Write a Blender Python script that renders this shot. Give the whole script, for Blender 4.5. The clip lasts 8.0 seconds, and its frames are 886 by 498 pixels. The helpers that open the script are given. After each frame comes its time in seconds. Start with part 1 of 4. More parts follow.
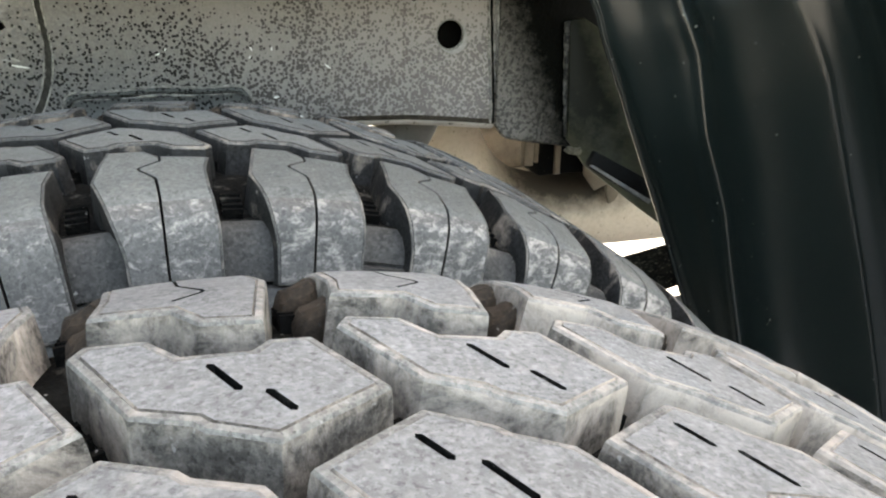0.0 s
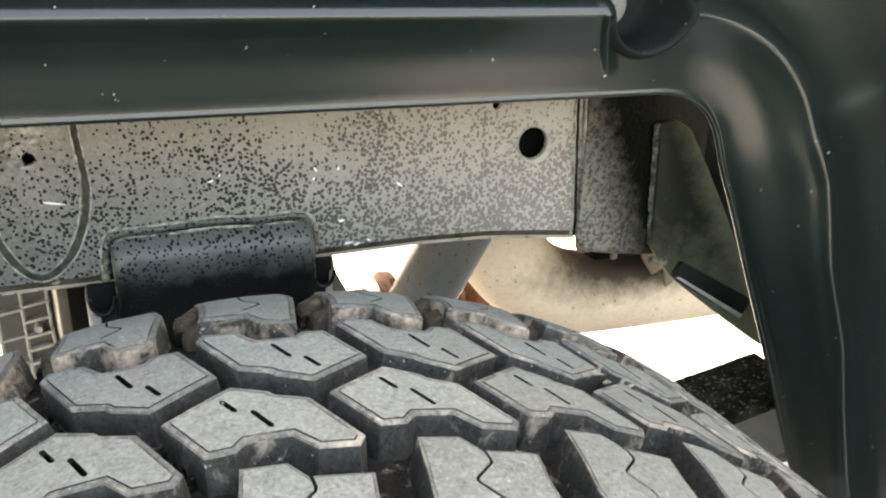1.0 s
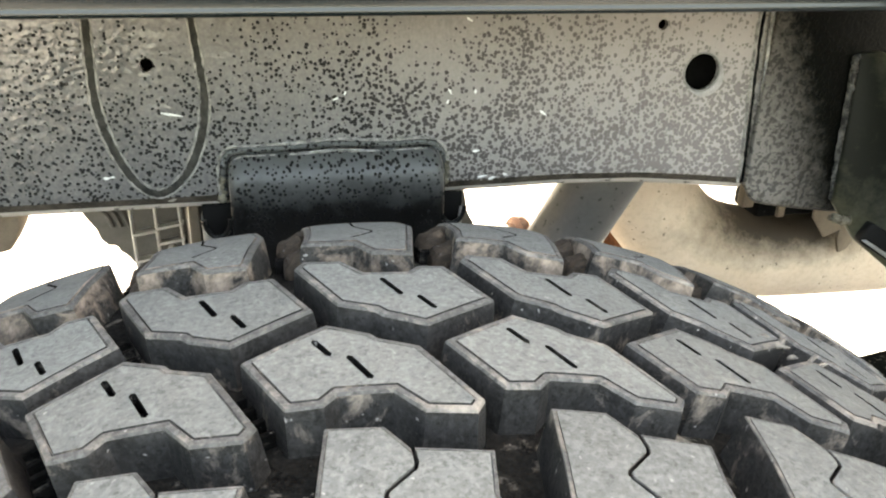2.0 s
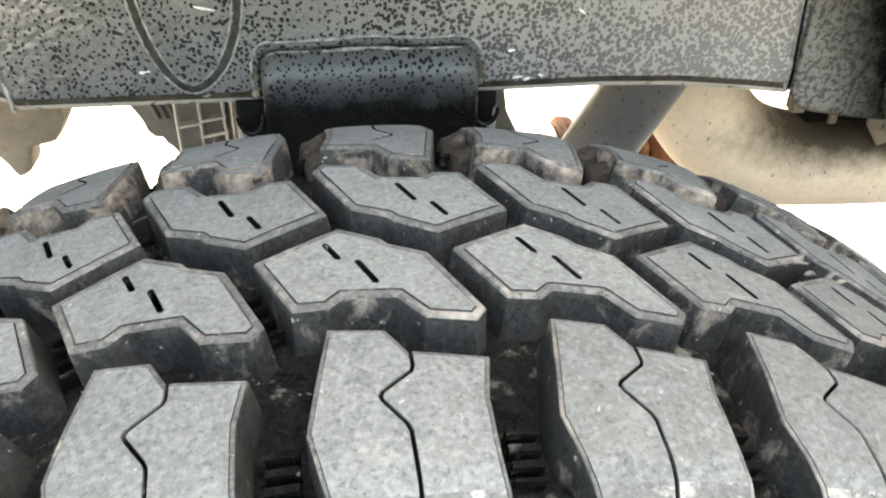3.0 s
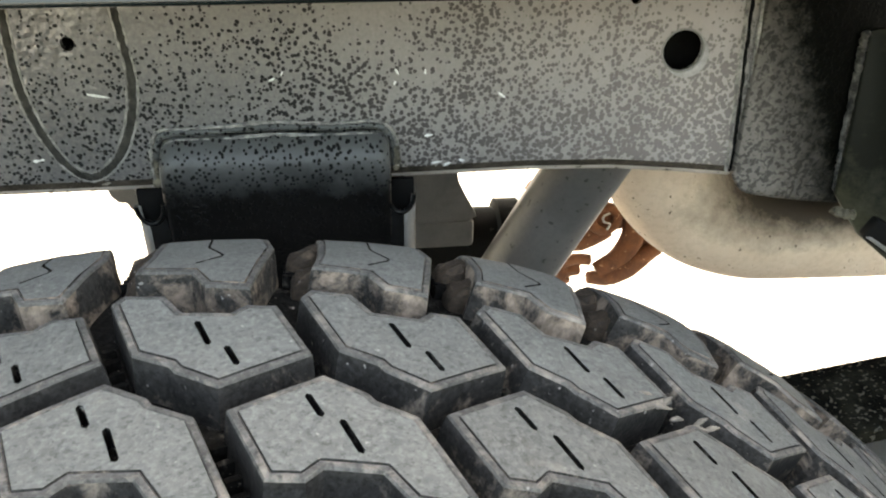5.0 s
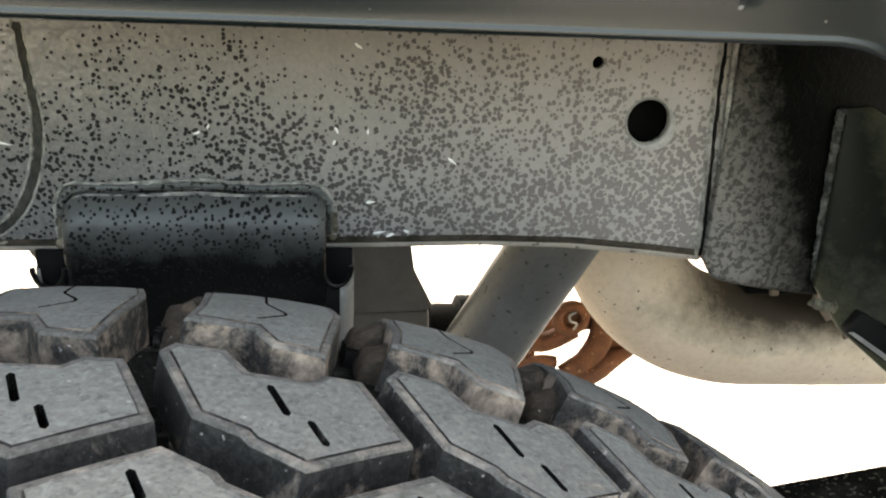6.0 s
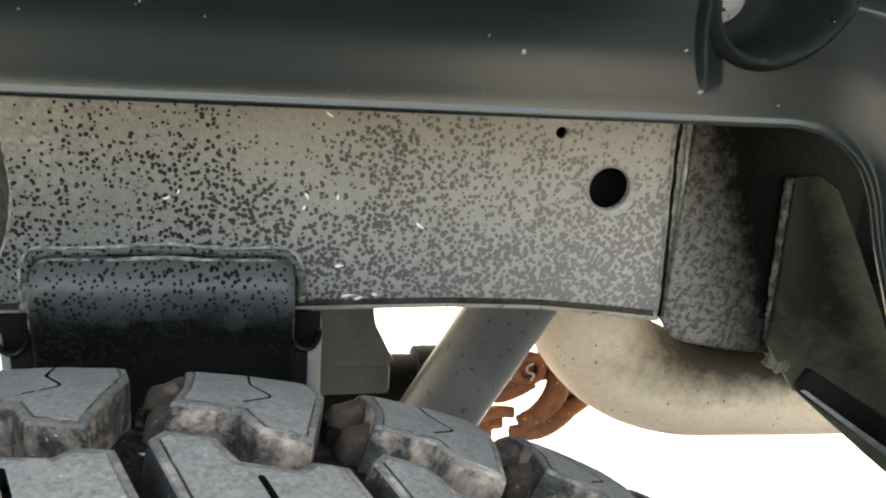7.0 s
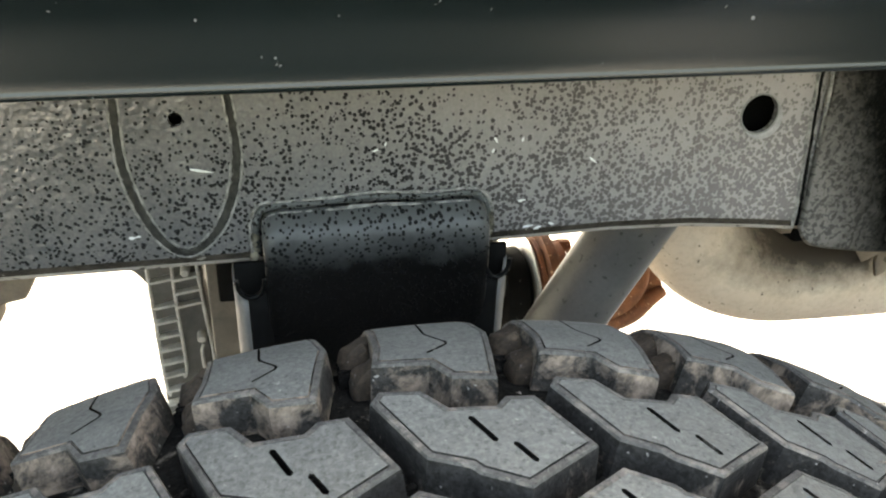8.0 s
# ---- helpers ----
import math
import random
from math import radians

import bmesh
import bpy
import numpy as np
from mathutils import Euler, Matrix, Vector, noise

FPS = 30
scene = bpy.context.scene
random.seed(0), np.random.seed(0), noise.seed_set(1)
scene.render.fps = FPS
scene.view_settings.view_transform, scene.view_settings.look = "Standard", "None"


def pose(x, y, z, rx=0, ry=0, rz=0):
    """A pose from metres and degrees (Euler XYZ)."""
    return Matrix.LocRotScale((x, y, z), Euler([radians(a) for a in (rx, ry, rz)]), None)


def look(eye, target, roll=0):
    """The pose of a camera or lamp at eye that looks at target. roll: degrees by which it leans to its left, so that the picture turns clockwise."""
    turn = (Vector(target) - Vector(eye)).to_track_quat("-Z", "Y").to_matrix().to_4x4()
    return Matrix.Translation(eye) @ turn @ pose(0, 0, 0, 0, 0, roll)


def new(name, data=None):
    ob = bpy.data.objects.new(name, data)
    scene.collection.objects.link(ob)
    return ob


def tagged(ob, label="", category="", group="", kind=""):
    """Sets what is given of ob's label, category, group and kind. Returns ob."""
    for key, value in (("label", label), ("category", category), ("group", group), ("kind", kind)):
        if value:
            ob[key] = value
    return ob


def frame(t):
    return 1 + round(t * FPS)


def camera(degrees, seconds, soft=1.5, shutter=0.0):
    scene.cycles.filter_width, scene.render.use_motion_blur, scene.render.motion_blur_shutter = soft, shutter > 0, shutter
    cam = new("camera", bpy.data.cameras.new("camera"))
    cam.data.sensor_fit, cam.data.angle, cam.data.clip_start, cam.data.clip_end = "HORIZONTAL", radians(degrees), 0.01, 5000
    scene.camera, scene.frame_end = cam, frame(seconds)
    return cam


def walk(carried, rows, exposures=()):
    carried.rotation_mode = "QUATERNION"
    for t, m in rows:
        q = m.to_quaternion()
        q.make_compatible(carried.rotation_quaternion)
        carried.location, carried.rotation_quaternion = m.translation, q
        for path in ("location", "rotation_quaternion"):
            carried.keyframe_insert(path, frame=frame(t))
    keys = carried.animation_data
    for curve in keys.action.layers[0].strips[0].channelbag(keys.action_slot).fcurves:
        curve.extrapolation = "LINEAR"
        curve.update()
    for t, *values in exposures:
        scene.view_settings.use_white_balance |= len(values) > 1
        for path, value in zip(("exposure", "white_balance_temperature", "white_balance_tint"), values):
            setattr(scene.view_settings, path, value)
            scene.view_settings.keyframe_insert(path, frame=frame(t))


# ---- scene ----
cam = camera(57.2, 8.0, 2.1)
EXPOSURES = [(0.0, 4.10, 9150, 8), (0.5, 4.47, 9750, 9), (1.0, 4.90, 9950, 9), (2.0, 4.82, 9950, 9), (3.5, 4.92, 9650, 8), (4.0, 4.92, 9650, 8), (5.0, 4.32, 9650, 8), (6.4, 4.22, 9550, 9), (7.0, 4.48, 9550, 9), (8.0, 4.33, 9450, 7)]
PATH = [
    (0, (-0.005, -0.361, 0.83), (0.665, 1.386, 0.123), 1.2),
    (0.1, (-0.0050, -0.3588, 0.8355), (0.6693, 1.3865, 0.1290), 1.2),
    (0.2, (-0.0051, -0.3555, 0.8437), (0.6758, 1.3876, 0.1380), 1.17),
    (0.3, (-0.0055, -0.3485, 0.8588), (0.6873, 1.3905, 0.1546), 1.13),
    (0.4, (-0.0075, -0.3376, 0.8745), (0.6975, 1.3970, 0.1716), 1.1),
    (0.5, (-0.013, -0.32, 0.887), (0.702, 1.411, 0.185), 1.1),
    (0.8, (-0.0337, -0.2686, 0.8936), (0.6975, 1.4648, 0.2149), 1.55),
    (1, (-0.04, -0.238, 0.894), (0.687, 1.482, 0.178), 1.8),
    (1.3, (-0.0368, -0.1991, 0.8746), (0.7162, 1.5071, 0.1522), 2.4),
    (1.5, (-0.033, -0.189, 0.864), (0.7, 1.523, 0.136), 2.8),
    (2, (-0.025, -0.191, 0.866), (0.379, 1.58, 0.028), 1.5),
    (2.2, (-0.022, -0.191, 0.87), (0.311, 1.547, -0.061), 1.1),
    (3.3, (-0.013, -0.196, 0.87), (0.249, 1.473, -0.2), 1.3),
    (3.5, (-0.012, -0.199, 0.873), (0.245, 1.469, -0.201), 1.3),
    (4, (-0.009, -0.21, 0.886), (0.252, 1.454, -0.192), 1.7),
    (4.5, (0.016, -0.205, 0.907), (0.265, 1.455, -0.182), 1.6),
    (4.7, (0.0312, -0.1914, 0.9004), (0.2752, 1.4740, -0.1798), 1.2),
    (5, (0.048, -0.164, 0.88), (0.276, 1.57, -0.092), 0.6),
    (5.2, (0.051, -0.156, 0.87), (0.267, 1.62, -0.024), 0.3),
    (6.3, (0.073, -0.129, 0.842), (0.446, 1.719, 0.175), 5.3),
    (6.5, (0.072, -0.129, 0.846), (0.504, 1.722, 0.221), 5.8),
    (6.8, (0.0684, -0.1309, 0.8519), (0.5009, 1.7267, 0.2498), 5),
    (7, (0.06, -0.133, 0.857), (0.477, 1.721, 0.235), 4.4),
    (7.3, (0.0327, -0.1353, 0.8707), (0.4272, 1.6817, 0.1338), 2.5),
    (7.5, (0.01, -0.137, 0.88), (0.406, 1.655, 0.084), 1.2),
    (8, (-0.043, -0.144, 0.892), (0.369, 1.603, 0.01), 1.4),
]
walk(cam, [(t, look(eye, target, roll)) for t, eye, target, roll in PATH], EXPOSURES)

# ---- light ----
world = bpy.data.worlds.new("sky")
world.use_nodes = True
scene.world = world
sky = world.node_tree.nodes.new("ShaderNodeTexSky")
sky.sky_type = 'NISHITA'
sky.sun_disc = False
sky.dust_density, sky.air_density, sky.ozone_density = 3.6, 1.2, 0.8
sky.sun_elevation, sky.sun_rotation = radians(58), radians(32)
world.node_tree.links.new(sky.outputs[0], world.node_tree.nodes["Background"].inputs[0])
world.node_tree.nodes["Background"].inputs[1].default_value = 0.115
lamp = bpy.data.lights.new("sun", "SUN")
lamp.energy, lamp.angle, lamp.color = 2.7, radians(0.5), (1.0, 0.975, 0.94)
sun = new("sun", lamp)
sun.matrix_world = look((0.530, 0.848, 1.600), (0, 0, 0))

# ---- materials ----
def material(name, rough=0.5, metal=0.0):
    m = bpy.data.materials.new(name)
    m.use_nodes = True
    b = m.node_tree.nodes["Principled BSDF"]
    b.inputs["Roughness"].default_value = rough
    b.inputs["Metallic"].default_value = metal
    return m, m.node_tree, b


def node(nt, kind, **inputs):
    n = nt.nodes.new("ShaderNode" + kind)
    for k, v in inputs.items():
        n.inputs[k.replace("_", " ")].default_value = v
    return n


def coords(nt, scale=(1, 1, 1)):
    geo = nt.nodes.new("ShaderNodeNewGeometry")
    mp = nt.nodes.new("ShaderNodeMapping")
    mp.inputs["Scale"].default_value = scale
    nt.links.new(geo.outputs["Position"], mp.inputs[0])
    return mp.outputs[0]


def noise_at(nt, co, scale, detail=4.0, rough=0.55, dist=0.0):
    n = node(nt, "TexNoise", Scale=scale, Detail=detail, Roughness=rough, Distortion=dist)
    nt.links.new(co, n.inputs["Vector"])
    return n.outputs["Fac"]


def ramp(nt, fac, stops):
    r = nt.nodes.new("ShaderNodeValToRGB")
    els = r.color_ramp.elements
    while len(els) < len(stops):
        els.new(0.5)
    for e, (p, c) in zip(els, stops):
        e.position = p
        e.color = (c, c, c, 1) if isinstance(c, (int, float)) else (*c, 1)
    nt.links.new(fac, r.inputs[0])
    return r.outputs[0]


def mix(nt, fac, a, b, blend='MIX'):
    n = nt.nodes.new("ShaderNodeMix")
    n.data_type, n.blend_type = 'RGBA', blend
    for s, v in ((n.inputs[0], fac), (n.inputs[6], a), (n.inputs[7], b)):
        if isinstance(v, (int, float)):
            s.default_value = v
        elif isinstance(v, tuple):
            s.default_value = (*v, 1)
        else:
            nt.links.new(v, s)
    return n.outputs[2]


def maths(nt, op, a, b=0.0):
    n = nt.nodes.new("ShaderNodeMath")
    n.operation = op
    for s, v in zip(n.inputs, (a, b)):
        if isinstance(v, (int, float)):
            s.default_value = v
        else:
            nt.links.new(v, s)
    return n.outputs[0]


def bump(nt, b, height, strength=0.3, distance=0.001):
    n = node(nt, "Bump", Strength=strength, Distance=distance)
    nt.links.new(height, n.inputs["Height"])
    nt.links.new(n.outputs[0], b.inputs["Normal"])


def rubber_material(name, dark, light, tan, tan_lo, tan_hi, rough, seed=0.0, patch=24, rear=0.0, gloss=0.3, drag=None):
    m, nt, b = material(name, rough)
    co = coords(nt)
    shift = nt.nodes.new("ShaderNodeVectorMath")
    shift.operation = 'ADD'
    info = nt.nodes.new("ShaderNodeObjectInfo")
    nt.links.new(co, shift.inputs[0])
    shift.inputs[1].default_value = (seed, seed, 0)
    co = shift.outputs[0]
    film = noise_at(nt, co, 110, 7, 0.72)
    fine = noise_at(nt, co, 620, 3, 0.6)
    col = mix(nt, ramp(nt, film, [(0.32, 0.0), (0.7, 1.0)]), dark, light)
    col = mix(nt, ramp(nt, fine, [(0.45, 0.0), (0.70, 0.5)]), col, tuple(c * 1.7 for c in light))
    pits = noise_at(nt, co, 560, 4, 0.75)
    col = mix(nt, ramp(nt, pits, [(0.37, 0.55), (0.47, 0.0)]), col, tuple(c * 0.35 for c in dark))
    speck = noise_at(nt, co, 420, 2, 0.5)
    col = mix(nt, ramp(nt, speck, [(0.71, 0.0), (0.77, 0.5)]), col, (0.30, 0.29, 0.275))
    col = mix(nt, ramp(nt, speck, [(0.27, 0.5), (0.31, 0.0)]), col, (0.02, 0.02, 0.02))
    dirt = noise_at(nt, coords(nt, drag) if drag else co, patch, 7, 0.72, 0.4)
    if rear:
        # more dry dust towards the rear of the outer tyre
        sep = nt.nodes.new("ShaderNodeSeparateXYZ")
        geo = nt.nodes.new("ShaderNodeNewGeometry")
        nt.links.new(geo.outputs["Position"], sep.inputs[0])
        back = nt.nodes.new("ShaderNodeMapRange")
        back.inputs["From Min"].default_value, back.inputs["From Max"].default_value = -0.02, 0.20
        nt.links.new(sep.outputs["X"], back.inputs["Value"])
        out = nt.nodes.new("ShaderNodeMapRange")
        out.inputs["From Min"].default_value, out.inputs["From Max"].default_value = -0.10, -0.16
        out.inputs["To Min"].default_value = 0.25
        nt.links.new(sep.outputs["Y"], out.inputs["Value"])
        dirt = maths(nt, 'ADD', dirt, maths(nt, 'MULTIPLY', maths(nt, 'MULTIPLY', back.outputs[0], out.outputs[0]), rear))
    col = mix(nt, ramp(nt, dirt, [(tan_lo, 0.0), (tan_hi, 0.85)]), col, tan)
    tone = ramp(nt, info.outputs["Random"], [(0.0, 0.86), (1.0, 1.14)])
    col = mix(nt, 1.0, col, tone, 'MULTIPLY')
    nt.links.new(col, b.inputs["Base Color"])
    bump(nt, b, mix(nt, 0.5, pits, film), 0.6, 0.0010)
    b.inputs["Specular IOR Level"].default_value = gloss
    return m


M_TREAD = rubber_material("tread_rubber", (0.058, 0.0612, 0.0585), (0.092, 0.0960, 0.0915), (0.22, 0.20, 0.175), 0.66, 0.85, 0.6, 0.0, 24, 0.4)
# walls are a darker copy of the tread rubber; groove shade is painted in
M_SIDE_SHADED = rubber_material("shaded_groove_rubber", (0.004, 0.004, 0.004), (0.020, 0.0196, 0.0190), (0.21, 0.178, 0.148), 0.57, 0.76, 0.75, 3.0, 55, 0.14, 0.12)
M_SIDE_TAN = rubber_material("tan_dirt_rubber", (0.005, 0.005, 0.005), (0.030, 0.029, 0.027), (0.24, 0.190, 0.150), 0.47, 0.66, 0.8, 11.0, 60, 0.0, 0.1)
M_EDGE = rubber_material("worn_edge_rubber", (0.022, 0.022, 0.021), (0.062, 0.061, 0.058), (0.20, 0.175, 0.150), 0.53, 0.72, 0.7, 2.0, 60, 0.28)
# outer tyre's dusty copies, with the stronger skylight on it put into the colour
M_TREAD_LIT = rubber_material("lit_dusty_tread_rubber", (0.090, 0.091, 0.092), (0.165, 0.166, 0.166), (0.27, 0.26, 0.245), 0.58, 0.76, 0.6, 1.0, 60)
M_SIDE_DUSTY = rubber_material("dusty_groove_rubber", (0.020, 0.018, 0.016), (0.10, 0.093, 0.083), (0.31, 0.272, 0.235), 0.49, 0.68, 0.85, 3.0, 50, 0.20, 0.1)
M_EDGE_LIT = rubber_material("lit_dusty_edge_rubber", (0.075, 0.072, 0.068), (0.150, 0.145, 0.137), (0.30, 0.265, 0.235), 0.53, 0.70, 0.8, 2.0, 60, 0.16)
# the shade deep in grooves and slits is put into this near-black
M_CARCASS_SHADED = rubber_material("shaded_carcass_rubber", (0.0015, 0.0015, 0.0015), (0.008, 0.008, 0.0077), (0.095, 0.09, 0.08), 0.565, 0.70, 0.95, 7.0, 70, 0.0, 0.02)
M_SHOULDER = rubber_material("shoulder_rubber", (0.045, 0.0440, 0.0422), (0.076, 0.0742, 0.0710), (0.27, 0.253, 0.232), 0.54, 0.69, 0.5, 5.0, 230, 0.42, 0.28, (0.7, 1.0, 1.0))
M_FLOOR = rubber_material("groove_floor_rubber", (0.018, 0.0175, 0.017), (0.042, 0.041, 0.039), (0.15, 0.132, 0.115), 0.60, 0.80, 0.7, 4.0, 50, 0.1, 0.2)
M_SKIRT = rubber_material("sidewall_rubber", (0.036, 0.0355, 0.0345), (0.060, 0.059, 0.057), (0.16, 0.15, 0.138), 0.60, 0.80, 0.6, 8.0, 40, 0.1, 0.28)
M_STONE = rubber_material("dry_mud", (0.007, 0.0050, 0.0033), (0.026, 0.0185, 0.0125), (0.11, 0.080, 0.053), 0.58, 0.75, 0.9, 9.0, 60)


def spotted(name, front, rear, dot_front, dot_rear, less=0.54, shine=1.0, fine=420):
    m, nt, b = material(name, 0.45)
    co = coords(nt)
    sep = nt.nodes.new("ShaderNodeSeparateXYZ")
    nt.links.new(co, sep.inputs[0])
    flat = coords(nt, (1, 0.15, 1))
    cloud = noise_at(nt, flat, 14, 5, 0.6)
    grain = noise_at(nt, flat, 500, 3, 0.6)
    # the dust film thickens towards the rear
    along = nt.nodes.new("ShaderNodeMapRange")
    along.inputs["From Min"].default_value, along.inputs["From Max"].default_value = -0.25, 0.27
    nt.links.new(sep.outputs["X"], along.inputs["Value"])
    dust = maths(nt, 'ADD', maths(nt, 'MULTIPLY', along.outputs[0], 0.75), maths(nt, 'MULTIPLY', cloud, 0.5))
    base = mix(nt, ramp(nt, dust, [(0.42, 0.0), (1.0, 1.0)]), front, rear)
    base = mix(nt, ramp(nt, grain, [(0.3, 0.0), (0.8, 0.35)]), base, tuple(c * 1.1 for c in rear))
    # drops that dried dark
    patch = noise_at(nt, flat, 20, 3, 0.6)
    warp = node(nt, "TexNoise", Scale=240, Detail=2)
    nt.links.new(flat, warp.inputs["Vector"])
    bent = nt.nodes.new("ShaderNodeVectorMath")
    bent.operation = 'MULTIPLY_ADD'
    nt.links.new(warp.outputs["Color"], bent.inputs[0])
    bent.inputs[1].default_value = (0.0022, 0.0, 0.0022)
    nt.links.new(flat, bent.inputs[2])
    squash = nt.nodes.new("ShaderNodeVectorMath")
    squash.operation = 'MULTIPLY'
    squash.inputs[1].default_value = (1, 0, 1)
    nt.links.new(bent.outputs[0], squash.inputs[0])
    cells = node(nt, "TexVoronoi", Scale=fine, Randomness=1.0)
    nt.links.new(squash.outputs[0], cells.inputs["Vector"])
    cell = nt.nodes.new("ShaderNodeSeparateColor")
    nt.links.new(cells.outputs["Color"], cell.inputs[0])
    high = nt.nodes.new("ShaderNodeMapRange")
    high.inputs["From Min"].default_value, high.inputs["From Max"].default_value = 0.69, 0.80
    high.inputs["To Min"].default_value, high.inputs["To Max"].default_value = 0.36, -0.36
    nt.links.new(sep.outputs["Z"], high.inputs["Value"])
    size = maths(nt, 'ADD', maths(nt, 'ADD', maths(nt, 'MULTIPLY', patch, 1.2), high.outputs[0]),
                 maths(nt, 'ADD', maths(nt, 'MULTIPLY', cell.outputs[0], 0.55), maths(nt, 'MULTIPLY', along.outputs[0], 0.33)))
    size = maths(nt, 'MINIMUM', maths(nt, 'SUBTRACT', size, less), maths(nt, 'ADD', maths(nt, 'MULTIPLY', along.outputs[0], 0.30), 0.33))
    # very small drops do not show
    size = maths(nt, 'MULTIPLY', size, ramp(nt, size, [(0.16, 0.0), (0.22, 1.0)]))
    spots = ramp(nt, maths(nt, 'ADD', maths(nt, 'SUBTRACT', size, cells.outputs["Distance"]), 0.5), [(0.465, 0.0), (0.545, 0.92)])
    dark = mix(nt, ramp(nt, along.outputs[0], [(0.52, 0.0), (0.92, 1.0)]), dot_front, dot_rear)
    col = mix(nt, spots, base, dark)
    fleck = noise_at(nt, flat, 95, 1, 0.5)
    col = mix(nt, ramp(nt, fleck, [(0.80, 0.0), (0.81, 0.8)]), col, (0.7, 0.7, 0.68))
    nt.links.new(col, b.inputs["Base Color"])
    nt.links.new(mix(nt, spots, ramp(nt, dust, [(0.3, 0.30), (0.9, 0.6)]), (0.8, 0.8, 0.8)), b.inputs["Roughness"])
    # dried drops are dull, the paint between them keeps its sheen
    sheen = mix(nt, spots, ramp(nt, dust, [(0.3, 0.42 * shine), (0.9, 0.12 * shine)]), (0.04, 0.04, 0.04))
    nt.links.new(sheen, b.inputs["Specular IOR Level"])
    nt.links.new(mix(nt, spots, ramp(nt, dust, [(0.35, 0.55), (0.85, 0.05)]), (0.0, 0.0, 0.0)), b.inputs["Coat Weight"])
    b.inputs["Coat Roughness"].default_value = 0.22
    orange = mix(nt, 0.5, noise_at(nt, flat, 90, 2, 0.5), noise_at(nt, flat, 270, 1, 0.5))
    bump(nt, b, mix(nt, 0.10, orange, spots), 1.0, 0.0015)
    nt.links.new(b.inputs["Normal"].links[0].from_socket, b.inputs["Coat Normal"])
    return m


M_RAIL = spotted("dusty_frame_paint", (0.025, 0.0285, 0.0298), (0.226, 0.208, 0.197), (0.006, 0.006, 0.0065), (0.122, 0.111, 0.105), shine=2.0)


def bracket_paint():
    """Black paint; drops, dust on the upturned top, and painted shade lower down."""
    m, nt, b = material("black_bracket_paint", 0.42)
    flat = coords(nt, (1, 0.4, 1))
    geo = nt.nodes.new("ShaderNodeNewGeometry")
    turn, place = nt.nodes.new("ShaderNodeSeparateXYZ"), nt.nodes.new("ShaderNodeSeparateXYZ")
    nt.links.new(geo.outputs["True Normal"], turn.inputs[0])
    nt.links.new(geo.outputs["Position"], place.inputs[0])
    # paler with height: the shade behind the tyre is put into the colour
    unshaded = nt.nodes.new("ShaderNodeMapRange")
    unshaded.inputs["From Min"].default_value, unshaded.inputs["From Max"].default_value = 0.680, 0.720
    nt.links.new(place.outputs["Z"], unshaded.inputs["Value"])
    film = maths(nt, 'ADD', unshaded.outputs[0], maths(nt, 'MULTIPLY', maths(nt, 'SUBTRACT', noise_at(nt, flat, 60, 6, 0.7), 0.5), 0.9))
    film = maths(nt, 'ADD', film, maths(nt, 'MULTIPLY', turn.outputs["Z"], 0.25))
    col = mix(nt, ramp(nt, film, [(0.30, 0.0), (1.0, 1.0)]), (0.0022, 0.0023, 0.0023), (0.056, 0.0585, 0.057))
    cells = node(nt, "TexVoronoi", Scale=400, Randomness=1.0)
    nt.links.new(flat, cells.inputs["Vector"])
    drops = ramp(nt, maths(nt, 'SUBTRACT', cells.outputs["Distance"], maths(nt, 'MULTIPLY', noise_at(nt, flat, 35, 3, 0.6), 0.62)), [(0.0, 1.0), (0.06, 0.0)])
    col = mix(nt, drops, col, (0.0016, 0.0016, 0.0016))
    nt.links.new(col, b.inputs["Base Color"])
    nt.links.new(mix(nt, drops, (0.34, 0.34, 0.34), (0.75, 0.75, 0.75)), b.inputs["Roughness"])
    b.inputs["Specular IOR Level"].default_value = 0.16
    bump(nt, b, mix(nt, 0.3, noise_at(nt, flat, 120, 2, 0.5), drops), 0.5, 0.0012)
    return m


def lap_paint():
    """Black paint under blotchy dust; the darkening towards the rib is painted shade."""
    m, nt, b = material("blotched_plate_paint", 0.55)
    flat = coords(nt, (1, 0.3, 1))
    place = nt.nodes.new("ShaderNodeSeparateXYZ")
    nt.links.new(coords(nt), place.inputs[0])
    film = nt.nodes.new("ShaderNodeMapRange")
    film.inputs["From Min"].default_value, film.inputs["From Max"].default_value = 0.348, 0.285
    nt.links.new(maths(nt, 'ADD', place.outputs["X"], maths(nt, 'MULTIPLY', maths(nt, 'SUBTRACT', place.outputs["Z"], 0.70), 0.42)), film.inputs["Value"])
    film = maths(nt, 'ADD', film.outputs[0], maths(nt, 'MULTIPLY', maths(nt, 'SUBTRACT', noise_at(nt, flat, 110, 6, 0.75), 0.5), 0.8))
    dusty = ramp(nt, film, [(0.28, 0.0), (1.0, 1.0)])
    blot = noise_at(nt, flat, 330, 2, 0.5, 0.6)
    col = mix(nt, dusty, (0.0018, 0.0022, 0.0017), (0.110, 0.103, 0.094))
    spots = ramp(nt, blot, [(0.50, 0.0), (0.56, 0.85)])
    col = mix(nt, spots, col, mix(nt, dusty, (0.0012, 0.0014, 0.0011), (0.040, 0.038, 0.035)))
    nt.links.new(col, b.inputs["Base Color"])
    b.inputs["Specular IOR Level"].default_value = 0.03
    bump(nt, b, mix(nt, 0.5, noise_at(nt, flat, 150, 3, 0.6), spots), 0.5, 0.001)
    return m


